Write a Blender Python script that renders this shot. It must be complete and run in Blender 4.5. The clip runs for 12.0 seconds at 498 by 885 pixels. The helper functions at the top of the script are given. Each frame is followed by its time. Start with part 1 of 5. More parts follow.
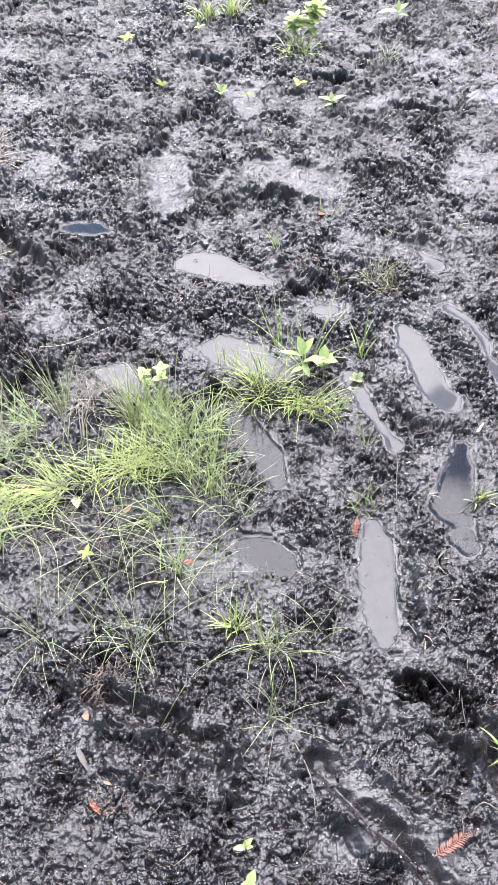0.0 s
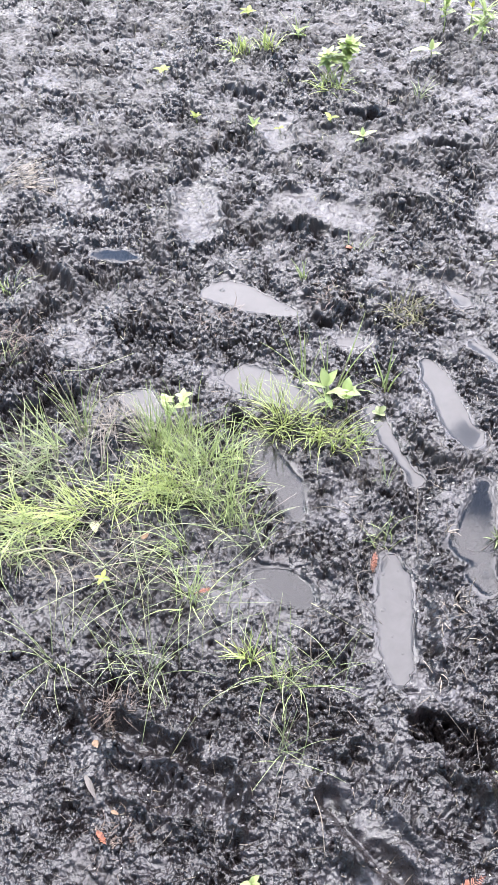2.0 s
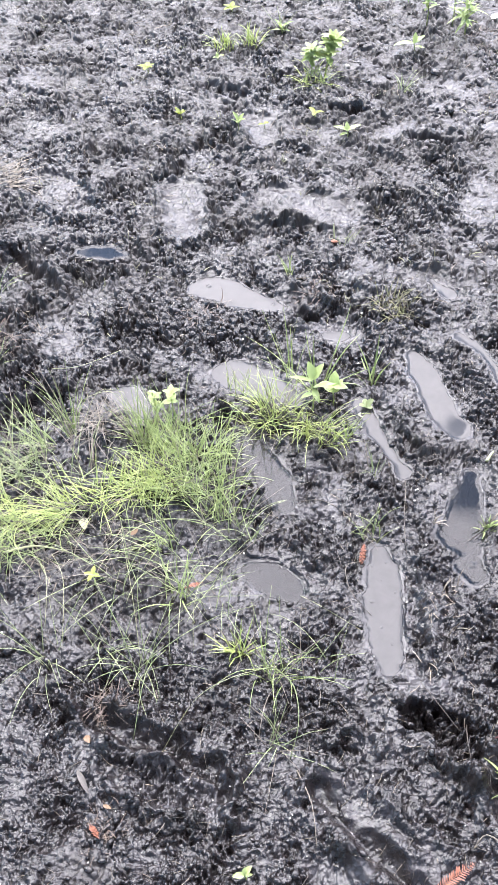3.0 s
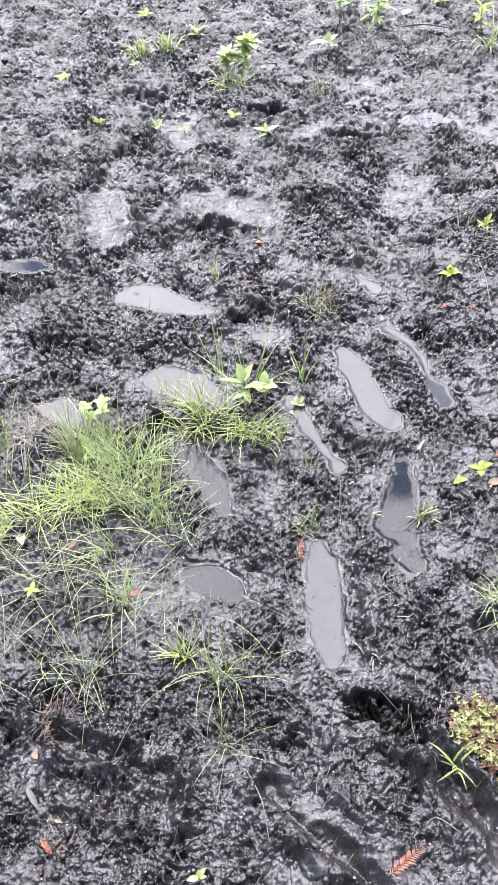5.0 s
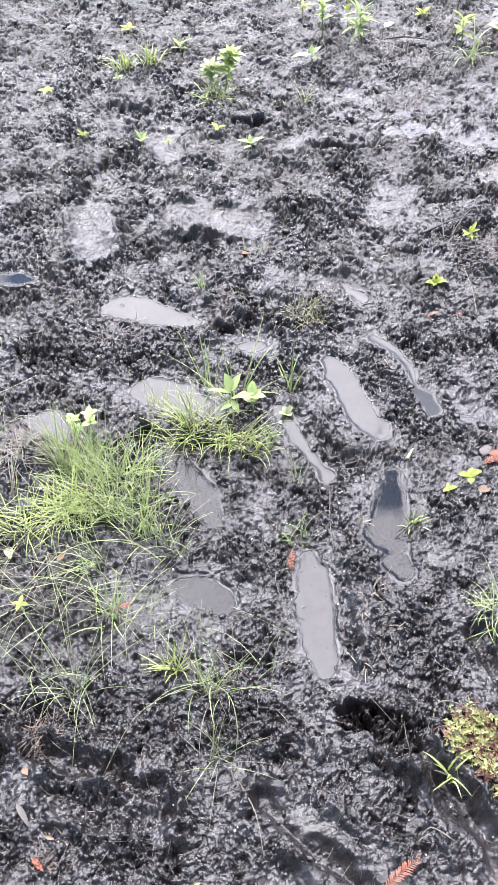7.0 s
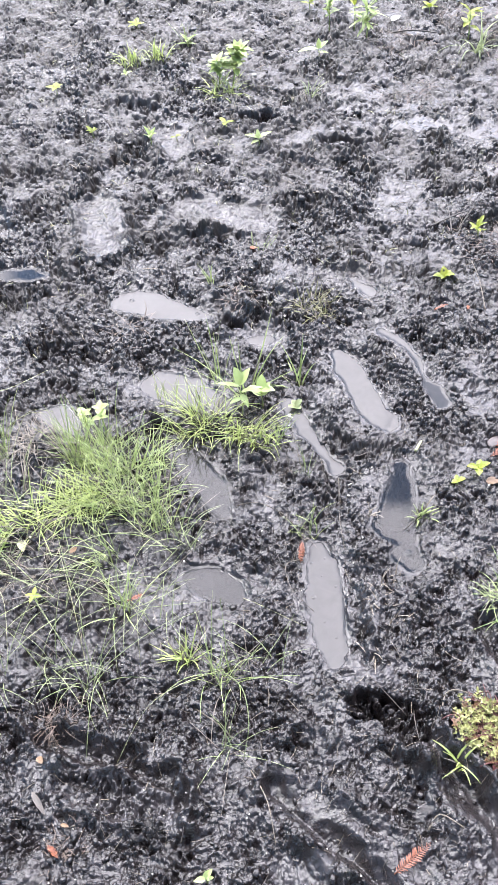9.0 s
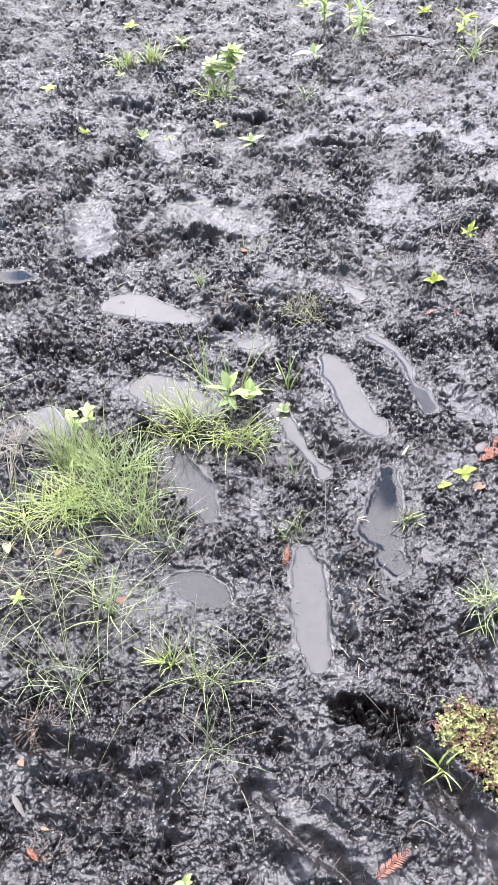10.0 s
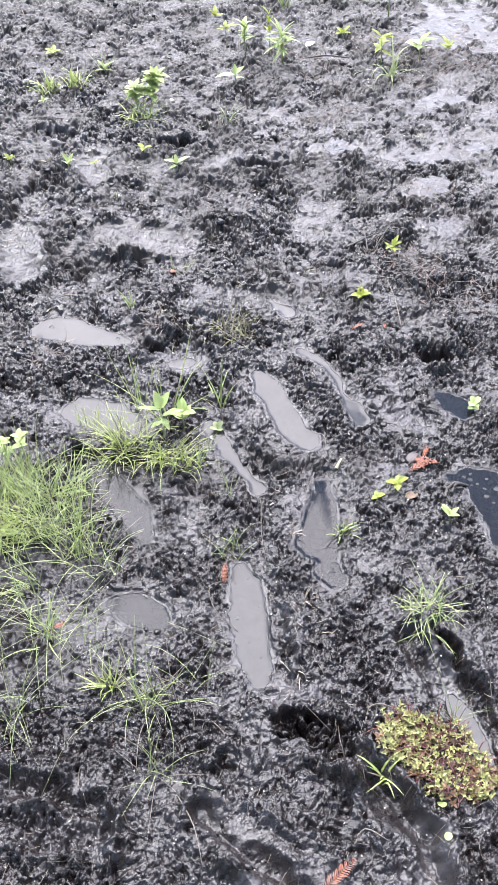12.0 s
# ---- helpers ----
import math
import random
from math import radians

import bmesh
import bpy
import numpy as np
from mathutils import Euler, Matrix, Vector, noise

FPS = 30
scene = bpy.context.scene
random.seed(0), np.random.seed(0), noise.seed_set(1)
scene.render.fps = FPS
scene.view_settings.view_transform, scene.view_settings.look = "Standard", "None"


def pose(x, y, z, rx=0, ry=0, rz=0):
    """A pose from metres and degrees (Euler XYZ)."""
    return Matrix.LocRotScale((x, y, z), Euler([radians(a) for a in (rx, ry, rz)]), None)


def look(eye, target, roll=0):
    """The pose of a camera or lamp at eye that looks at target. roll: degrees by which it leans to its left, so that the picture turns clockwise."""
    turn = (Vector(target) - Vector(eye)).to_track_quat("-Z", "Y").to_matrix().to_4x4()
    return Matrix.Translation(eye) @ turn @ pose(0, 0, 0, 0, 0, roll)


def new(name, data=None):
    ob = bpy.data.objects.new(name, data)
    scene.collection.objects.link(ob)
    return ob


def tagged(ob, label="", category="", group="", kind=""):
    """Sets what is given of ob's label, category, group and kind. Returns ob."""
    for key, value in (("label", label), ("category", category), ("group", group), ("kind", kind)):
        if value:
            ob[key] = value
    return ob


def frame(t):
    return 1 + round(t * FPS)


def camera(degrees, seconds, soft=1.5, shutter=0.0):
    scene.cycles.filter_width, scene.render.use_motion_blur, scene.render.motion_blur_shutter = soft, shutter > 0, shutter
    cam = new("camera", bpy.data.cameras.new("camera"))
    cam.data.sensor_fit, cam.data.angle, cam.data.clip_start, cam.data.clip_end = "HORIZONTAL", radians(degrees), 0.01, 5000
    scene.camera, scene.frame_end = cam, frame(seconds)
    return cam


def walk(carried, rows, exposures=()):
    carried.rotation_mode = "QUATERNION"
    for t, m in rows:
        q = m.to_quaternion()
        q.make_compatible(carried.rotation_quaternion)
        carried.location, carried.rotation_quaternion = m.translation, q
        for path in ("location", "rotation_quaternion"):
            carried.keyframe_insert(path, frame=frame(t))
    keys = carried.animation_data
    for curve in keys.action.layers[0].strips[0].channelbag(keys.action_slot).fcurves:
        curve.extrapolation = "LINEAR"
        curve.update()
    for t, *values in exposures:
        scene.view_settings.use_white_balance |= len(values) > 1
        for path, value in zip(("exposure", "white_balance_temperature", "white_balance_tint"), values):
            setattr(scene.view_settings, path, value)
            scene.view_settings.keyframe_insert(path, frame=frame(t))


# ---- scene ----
cam = camera(29.3, 12.0, soft=1.0)
PATH = [
    (0, (0.028, 0.071, 1.44), (0.015, 1.407, -0.049), -2.9),
    (0.5, (0.026, 0.067, 1.435), (-0.009, 1.418, -0.038), -3.0),
    (1, (0.03, 0.068, 1.436), (-0.011, 1.442, -0.017), -2.7),
    (1.5, (0.025, 0.068, 1.438), (-0.032, 1.447, -0.01), -2.3),
    (2, (0.031, 0.074, 1.437), (-0.027, 1.456, -0.008), -2.4),
    (2.5, (0.037, 0.068, 1.437), (-0.018, 1.446, -0.011), -2.6),
    (4.5, (0.07, 0.063, 1.443), (0.097, 1.439, -0.008), -3.7),
    (5, (0.08, 0.058, 1.444), (0.136, 1.434, -0.006), -3.6),
    (5.5, (0.08, 0.055, 1.446), (0.155, 1.442, 0.007), -3.5),
    (6, (0.083, 0.057, 1.445), (0.172, 1.447, 0.01), -3.4),
    (6.5, (0.074, 0.059, 1.44), (0.162, 1.454, 0.01), -3.3),
    (8.5, (0.078, 0.054, 1.422), (0.153, 1.441, -0.017), -4.0),
    (9, (0.072, 0.045, 1.443), (0.14, 1.433, 0.005), -4.2),
    (9.5, (0.076, 0.047, 1.44), (0.149, 1.435, 0.002), -3.6),
    (10, (0.092, 0.046, 1.443), (0.167, 1.437, 0.007), -3.5),
    (10.5, (0.086, 0.044, 1.459), (0.172, 1.442, 0.032), -3.0),
    (11, (0.104, 0.039, 1.455), (0.253, 1.441, 0.037), -1.9),
    (11.5, (0.107, 0.036, 1.454), (0.28, 1.439, 0.04), -2.5),
    (12, (0.112, 0.035, 1.45), (0.308, 1.437, 0.037), -2.4),
]
EXPOSURE = 2.79
walk(cam, [(t, look(eye, target, roll)) for t, eye, target, roll in PATH], [(0.0, EXPOSURE), (10.5, EXPOSURE), (12.0, EXPOSURE - 0.12)])

# ---- light: thin broken cloud, the hazy sun ahead and to one side ----
SUN_ELEVATION, SUN_AZIMUTH = 55.0, -45.0  # degrees; azimuth clockwise from straight ahead (+y)
sun_way = Vector((math.sin(radians(SUN_AZIMUTH)) * math.cos(radians(SUN_ELEVATION)),
                  math.cos(radians(SUN_AZIMUTH)) * math.cos(radians(SUN_ELEVATION)),
                  math.sin(radians(SUN_ELEVATION))))
sun = new("sun", bpy.data.lights.new("sun", "SUN"))
sun.data.energy, sun.data.angle, sun.data.color = 1.0, radians(35), (1.0, 0.98, 0.95)
sun.matrix_world = look(sun_way * 20, (0, 0, 0))

world = bpy.data.worlds.new("sky")
scene.world = world
world.use_nodes = True
wt = world.node_tree
wt.nodes.clear()


def wnode(kind, **values):
    n = wt.nodes.new(kind)
    for key, value in values.items():
        n.inputs[key].default_value = value
    return n


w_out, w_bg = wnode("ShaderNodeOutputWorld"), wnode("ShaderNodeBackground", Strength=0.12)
w_sky = wnode("ShaderNodeTexSky")
w_sky.sky_type, w_sky.sun_disc = "NISHITA", False
w_sky.dust_density, w_sky.ozone_density = 0.1, 2.5
w_sky.sun_elevation, w_sky.sun_rotation = radians(SUN_ELEVATION), radians(SUN_AZIMUTH)
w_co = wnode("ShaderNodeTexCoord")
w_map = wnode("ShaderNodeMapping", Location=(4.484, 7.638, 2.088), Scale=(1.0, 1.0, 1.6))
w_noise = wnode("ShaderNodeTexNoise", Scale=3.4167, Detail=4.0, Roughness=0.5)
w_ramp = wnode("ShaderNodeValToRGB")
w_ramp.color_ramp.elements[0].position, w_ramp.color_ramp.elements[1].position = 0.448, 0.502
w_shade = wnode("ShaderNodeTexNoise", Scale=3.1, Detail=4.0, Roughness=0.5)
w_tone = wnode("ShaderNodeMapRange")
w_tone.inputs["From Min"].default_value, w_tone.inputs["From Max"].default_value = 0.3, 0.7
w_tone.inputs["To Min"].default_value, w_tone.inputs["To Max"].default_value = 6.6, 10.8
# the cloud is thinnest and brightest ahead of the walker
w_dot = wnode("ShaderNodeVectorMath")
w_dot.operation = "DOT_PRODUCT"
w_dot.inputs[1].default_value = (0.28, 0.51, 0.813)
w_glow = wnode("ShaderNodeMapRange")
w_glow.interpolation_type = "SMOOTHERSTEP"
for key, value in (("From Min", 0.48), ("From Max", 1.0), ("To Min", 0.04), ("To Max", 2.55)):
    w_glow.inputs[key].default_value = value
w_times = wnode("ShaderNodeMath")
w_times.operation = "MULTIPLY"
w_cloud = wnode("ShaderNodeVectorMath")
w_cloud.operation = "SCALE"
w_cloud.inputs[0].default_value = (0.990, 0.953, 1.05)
w_mix = wnode("ShaderNodeMix")
w_mix.data_type = "RGBA"
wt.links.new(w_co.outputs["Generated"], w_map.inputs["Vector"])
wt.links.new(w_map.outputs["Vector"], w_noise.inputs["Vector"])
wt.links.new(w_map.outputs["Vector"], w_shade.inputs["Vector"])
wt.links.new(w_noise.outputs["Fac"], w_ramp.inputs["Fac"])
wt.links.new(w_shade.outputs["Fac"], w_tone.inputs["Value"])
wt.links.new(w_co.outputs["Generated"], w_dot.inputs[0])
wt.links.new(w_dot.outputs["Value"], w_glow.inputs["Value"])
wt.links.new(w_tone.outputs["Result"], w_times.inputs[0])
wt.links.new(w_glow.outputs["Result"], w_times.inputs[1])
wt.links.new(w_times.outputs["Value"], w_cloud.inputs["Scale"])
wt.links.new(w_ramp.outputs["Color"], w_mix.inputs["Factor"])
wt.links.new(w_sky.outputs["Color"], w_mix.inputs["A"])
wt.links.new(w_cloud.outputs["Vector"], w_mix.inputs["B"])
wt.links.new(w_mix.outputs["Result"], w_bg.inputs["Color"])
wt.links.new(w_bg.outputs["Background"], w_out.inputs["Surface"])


# ---- materials ----
class Nodes:
    """A material's node tree with short hands to add and link nodes."""

    def __init__(self, name):
        self.mat = bpy.data.materials.new(name)
        self.mat.use_nodes = True
        self.tree = self.mat.node_tree
        self.tree.nodes.clear()

    def add(self, kind, links=None, **values):
        n = self.tree.nodes.new(kind)
        for key, value in values.items():
            n.inputs[key].default_value = value
        for key, socket in (links or {}).items():
            self.tree.links.new(socket, n.inputs[key])
        return n

    def place(self):
        return self.add("ShaderNodeNewGeometry").outputs["Position"]

    def noise(self, where, scale, detail=4.0, rough=0.55, distortion=0.0):
        return self.add("ShaderNodeTexNoise", {"Vector": where}, Scale=scale, Detail=detail, Roughness=rough, Distortion=distortion).outputs["Fac"]

    def span(self, value, a, b, c, d):
        n = self.add("ShaderNodeMapRange", {"Value": value})
        for key, v in (("From Min", a), ("From Max", b), ("To Min", c), ("To Max", d)):
            n.inputs[key].default_value = v
        return n.outputs["Result"]

    def blend(self, fac, a, b):
        n = self.add("ShaderNodeMix")
        n.data_type = "RGBA"
        for socket, v in ((n.inputs["Factor"], fac), (n.inputs["A"], a), (n.inputs["B"], b)):
            if isinstance(v, (tuple, float)):
                socket.default_value = (*v, 1.0) if isinstance(v, tuple) else v
            else:
                self.tree.links.new(v, socket)
        return n.outputs["Result"]

    def calc(self, how, a, b):
        n = self.add("ShaderNodeMath")
        n.operation = how
        for socket, v in zip(n.inputs, (a, b)):
            if isinstance(v, float):
                socket.default_value = v
            else:
                self.tree.links.new(v, socket)
        return n.outputs["Value"]

    def finish(self, shader):
        self.add("ShaderNodeOutputMaterial", {"Surface": shader})
        return self.mat


def mud_material():
    n = Nodes("wet_mud")
    p = n.place()
    silt = n.add("ShaderNodeAttribute")
    silt.attribute_name = "silt"
    peat = n.add("ShaderNodeAttribute")
    peat.attribute_name = "peat"
    big, mid, fine = n.noise(p, 6.0, 5.0), n.noise(p, 45.0, 6.0, 0.62), n.noise(p, 330.0, 4.0, 0.6)
    dark = n.blend(n.span(mid, 0.35, 0.68, 0.0, 1.0), (0.0028, 0.0020, 0.0020), (0.0120, 0.0090, 0.0091))
    brown = n.blend(n.span(fine, 0.3, 0.7, 0.0, 1.0), (0.0050, 0.0036, 0.0032), (0.026, 0.0195, 0.0168))
    colour = n.blend(n.calc("MULTIPLY", peat.outputs["Fac"], n.span(big, 0.35, 0.65, 0.0, 0.7)), dark, brown)
    grey = n.blend(n.span(mid, 0.35, 0.65, 0.0, 1.0), (0.018, 0.0162, 0.0174), (0.033, 0.0302, 0.0324))
    colour = n.blend(n.calc("MULTIPLY", silt.outputs["Fac"], 0.8), colour, grey)
    gloss = n.span(n.noise(p, 60.0, 5.0, 0.65), 0.30, 0.70, 0.13, 0.36)
    gloss = n.calc("ADD", gloss, n.calc("SUBTRACT", n.calc("MULTIPLY", peat.outputs["Fac"], 0.22), n.calc("MULTIPLY", silt.outputs["Fac"], -0.12)))
    film = n.add("ShaderNodeAttribute")
    film.attribute_name = "wet"
    gloss = n.calc("MULTIPLY", gloss, n.span(film.outputs["Fac"], 0.0, 1.0, 1.0, 0.45))
    crumb = n.add("ShaderNodeTexVoronoi", {"Vector": p}, Scale=240.0, Detail=1.0).outputs["Distance"]
    grain = n.calc("SUBTRACT", n.calc("ADD", n.noise(p, 170.0, 5.0, 0.65), n.calc("MULTIPLY", fine, 0.5)), n.calc("MULTIPLY", crumb, 0.5))
    bump = n.add("ShaderNodeBump", {"Height": grain, "Strength": n.span(silt.outputs["Fac"], 0.0, 1.0, 0.9, 0.4)}, Distance=0.0012)
    # away from the trodden ground the clods are relief of the material
    away = n.add("ShaderNodeAttribute")
    away.attribute_name = "untrodden"
    clods = n.calc("ADD", n.noise(p, 22.0, 6.0, 0.65), n.calc("MULTIPLY", n.noise(p, 5.0, 3.0), 1.5))
    bump = n.add("ShaderNodeBump", {"Height": clods, "Strength": away.outputs["Fac"], "Normal": bump.outputs["Normal"]}, Distance=0.05)
    b = n.add("ShaderNodeBsdfPrincipled", {"Base Color": colour, "Roughness": gloss, "Normal": bump.outputs["Normal"]}, IOR=1.48)
    return n.finish(b.outputs["BSDF"])


def water_material(name, tint, murk):
    """Standing water: a mirror by Fresnel over a body that is more or less clouded."""
    n = Nodes(name)
    p = n.place()
    film = n.noise(p, 30.0, 4.0, 0.6, 1.2)
    body = n.add("ShaderNodeBsdfDiffuse", {"Color": n.blend(n.span(film, 0.3, 0.7, 0.0, 1.0), tint, tuple(c * 1.25 for c in tint))})
    clear = n.add("ShaderNodeBsdfTransparent", Color=(0.75, 0.72, 0.68, 1.0))
    depth = n.add("ShaderNodeMixShader", {1: clear.outputs[0], 2: body.outputs[0]}, Fac=murk)
    bump = n.add("ShaderNodeBump", {"Height": n.noise(p, 14.0, 2.0)}, Strength=0.01, Distance=0.002)
    shine = n.add("ShaderNodeBsdfGlossy", {"Normal": bump.outputs["Normal"]}, Roughness=0.015)
    fres = n.add("ShaderNodeFresnel", IOR=1.333)
    top = n.add("ShaderNodeMixShader", {0: fres.outputs[0], 1: depth.outputs[0], 2: shine.outputs[0]})
    return n.finish(top.outputs[0])


def leaf_material(name, light, deep, gloss=0.45, through_light=0.35, scale=60.0):
    n = Nodes(name)
    info = n.add("ShaderNodeObjectInfo").outputs["Random"]
    isle = n.add("ShaderNodeNewGeometry").outputs["Random Per Island"]
    vary = n.calc("FRACT", n.calc("ADD", info, isle), 0.0)
    grain = n.noise(n.place(), scale, 3.0)
    fac = n.calc("ADD", n.calc("MULTIPLY", vary, 0.65), n.calc("MULTIPLY", grain, 0.45))
    colour = n.blend(fac, deep, light)
    b = n.add("ShaderNodeBsdfPrincipled", {"Base Color": colour}, Roughness=gloss)
    back = n.add("ShaderNodeBsdfTranslucent", {"Color": colour})
    mix = n.add("ShaderNodeMixShader", {1: b.outputs[0], 2: back.outputs[0]}, Fac=through_light)
    return n.finish(mix.outputs[0])


MUD = mud_material()
WATER_GREY = water_material("murky_water", (0.036, 0.0346, 0.0342), 0.95)
WATER_DARK = water_material("dark_water", (0.0100, 0.0100, 0.0106), 0.85)
GRASS = leaf_material("fresh_grass", (0.30, 0.36, 0.14), (0.10, 0.145, 0.042), 0.5)
GRASS_PALE = leaf_material("pale_grass", (0.36, 0.42, 0.14), (0.17, 0.225, 0.06), 0.5)
GRASS_DULL = leaf_material("dull_grass", (0.26, 0.30, 0.145), (0.085, 0.115, 0.048), 0.5)
STRAW = leaf_material("dead_straw", (0.15, 0.125, 0.095), (0.03, 0.024, 0.019), 0.55, 0.1)
LEAF = leaf_material("young_leaf", (0.37, 0.43, 0.18), (0.20, 0.28, 0.085), 0.42, 0.4)
SHOOT = leaf_material("pale_shoot", (0.28, 0.28, 0.16), (0.07, 0.068, 0.04), 0.5, 0.2)
OLIVE = leaf_material("olive_grass", (0.20, 0.20, 0.085), (0.075, 0.07, 0.032), 0.5)
STRAW_PALE = leaf_material("bleached_stalk", (0.36, 0.37, 0.21), (0.19, 0.19, 0.10), 0.5, 0.15)
LEAF_YELLOW = leaf_material("yellow_leaf", (0.26, 0.29, 0.04), (0.15, 0.20, 0.025), 0.4, 0.45)
LEAF_MAT = leaf_material("mat_leaf", (0.35, 0.36, 0.14), (0.11, 0.11, 0.045), 0.5, 0.25)
ROOT = leaf_material("brown_roots", (0.10, 0.068, 0.05), (0.025, 0.017, 0.014), 0.6, 0.1)
LITTER = leaf_material("pale_straw", (0.24, 0.20, 0.15), (0.06, 0.047, 0.036), 0.55, 0.1)
LEAF_RUST = leaf_material("rust_needles", (0.24, 0.075, 0.033), (0.10, 0.03, 0.016), 0.55, 0.2)
LEAF_RED = leaf_material("red_stem", (0.11, 0.032, 0.030), (0.04, 0.015, 0.015), 0.45, 0.1)
LEAF_DEAD = leaf_material("dead_leaf", (0.15, 0.082, 0.035), (0.05, 0.028, 0.014), 0.55, 0.1)
STEM = leaf_material("green_stem", (0.30, 0.36, 0.11), (0.16, 0.20, 0.06), 0.45, 0.1)
TWIG = leaf_material("twig_bark", (0.055, 0.045, 0.038), (0.016, 0.013, 0.012), 0.6, 0.0)
PALE = leaf_material("pale_fleck", (0.34, 0.33, 0.29), (0.12, 0.115, 0.10), 0.5, 0.1)
STONE = leaf_material("pink_stone", (0.060, 0.048, 0.047), (0.022, 0.018, 0.018), 0.6, 0.0)


# ---- the ground's shape ----
def gradient_noise(x, y, size, seed):
    """Smooth noise of about -0.7 to 0.7 whose lumps are size metres wide."""
    x, y = x / size + seed * 17.31, y / size + seed * 9.73
    ix, iy = np.floor(x).astype(np.int64), np.floor(y).astype(np.int64)
    fx, fy = x - ix, y - iy
    u, v = fx * fx * fx * (fx * (fx * 6 - 15) + 10), fy * fy * fy * (fy * (fy * 6 - 15) + 10)

    def corner(dx, dy):
        h = ((ix + dx) * 374761393 + (iy + dy) * 668265263 + seed * 1442695041) & 0x7FFFFFFF
        h = ((h ^ (h >> 13)) * 1274126177) & 0x7FFFFFFF
        a = ((h ^ (h >> 16)) & 0xFFFF) * (2 * math.pi / 65536)
        return np.cos(a) * (fx - dx) + np.sin(a) * (fy - dy)

    lower = corner(0, 0) * (1 - u) + corner(1, 0) * u
    upper = corner(0, 1) * (1 - u) + corner(1, 1) * u
    return lower * (1 - v) + upper * v


def clod_noise(x, y, size, seed, gap=0.3, edge=1.0, crack=0.8):
    """Broken clods, 0 to about 1: each cell is a lump with a height and a tilt of its own, whose sides fall to a narrow gap; a smaller edge makes it plumper."""
    x, y = x / size + seed * 5.17, y / size + seed * 3.71
    ix, iy = np.floor(x).astype(np.int64), np.floor(y).astype(np.int64)
    first, second, top = np.full(x.shape, 9.0), np.full(x.shape, 9.0), np.zeros(x.shape)
    for dx in (-1, 0, 1):
        for dy in (-1, 0, 1):
            cx, cy = ix + dx, iy + dy
            h = (cx * 374761393 + cy * 668265263 + seed * 1442695041) & 0x7FFFFFFF
            h = ((h ^ (h >> 13)) * 1274126177) & 0x7FFFFFFF
            h = h ^ (h >> 15)
            ox, oy = x - cx - (h & 255) / 256, y - cy - ((h >> 8) & 255) / 256
            d = np.hypot(ox, oy)
            rank = ((h >> 4) & 255) / 256
            tall = np.where(rank < 0.12, -0.20, 0.25 + 0.75 * rank) + 0.45 * (ox * (((h >> 12) & 127) / 64 - 1) + oy * (((h >> 17) & 127) / 64 - 1))
            closer = d < first
            second = np.where(closer, first, np.minimum(second, d))
            top = np.where(closer, tall, top)
            first = np.where(closer, d, first)
    side = np.clip((second - first) / gap, 0, 1)
    return top * (side * (2 - side) + 1e-9) ** edge - crack * (1 - side) ** 3


def ramp(a, b, s):
    k = np.clip((s - a) / (b - a), 0, 1)
    return k * k * (3 - 2 * k)


def stroke(x, y, nodes):
    """Signed distance to a chain of round nodes (x, y, half width); negative inside."""
    best = np.full(np.shape(x), 1e9)
    for (ax, ay, aw), (bx, by, bw) in zip(nodes, nodes[1:]):
        dx, dy = bx - ax, by - ay
        k = np.clip(((x - ax) * dx + (y - ay) * dy) / (dx * dx + dy * dy), 0, 1)
        best = np.minimum(best, np.hypot(x - ax - k * dx, y - ay - k * dy) - (aw + (bw - aw) * k))
    return best


# Boot prints that hold water: chain of (x, y, half width), how deep the water stands, water, label.
PUDDLES = []


def boot_print(nodes, deep, water, label):
    PUDDLES.append((nodes, deep, water, label))


boot_print([(-0.118, 1.98, 0.032), (-0.09, 1.977, 0.044), (-0.045, 1.954, 0.042), (0.009, 1.919, 0.033), (0.055, 1.900, 0.018), (0.085, 1.888, 0.010)],
           0.03, "grey", "boot print full of pale grey rainwater in mud")
boot_print([(-0.055, 1.665, 0.03), (-0.02, 1.658, 0.05), (0.02, 1.633, 0.045), (0.065, 1.605, 0.032), (0.1, 1.571, 0.019)],
           0.016, "grey", "shallow puddle with grass standing in it")
boot_print([(-0.295, 1.59, 0.02), (-0.268, 1.585, 0.036), (-0.25, 1.553, 0.03), (-0.223, 1.518, 0.014)],
           0.02, "grey", "small grey puddle behind the grass tussock")
boot_print([(-0.003, 1.46, 0.02), (0.016, 1.40, 0.034), (0.046, 1.344, 0.035), (0.062, 1.29, 0.027), (0.069, 1.258, 0.014)],
           0.035, "dark", "clear puddle in a boot print beside the grass")
boot_print([(0.241, 1.150, 0.014), (0.244, 1.106, 0.030), (0.241, 1.047, 0.034), (0.236, 0.987, 0.032), (0.232, 0.932, 0.026), (0.233, 0.908, 0.018)],
           0.03, "grey", "boot print filled with murky grey water")
boot_print([(0.373, 1.700, 0.013), (0.385, 1.653, 0.028), (0.399, 1.583, 0.031), (0.413, 1.510, 0.032), (0.437, 1.463, 0.028)],
           0.03, "grey", "long boot print filled with grey water")
boot_print([(0.242, 1.551, 0.017), (0.253, 1.509, 0.019), (0.274, 1.437, 0.010), (0.294, 1.388, 0.010), (0.310, 1.350, 0.014)],
           0.02, "grey", "narrow curved puddle in a boot print edge")
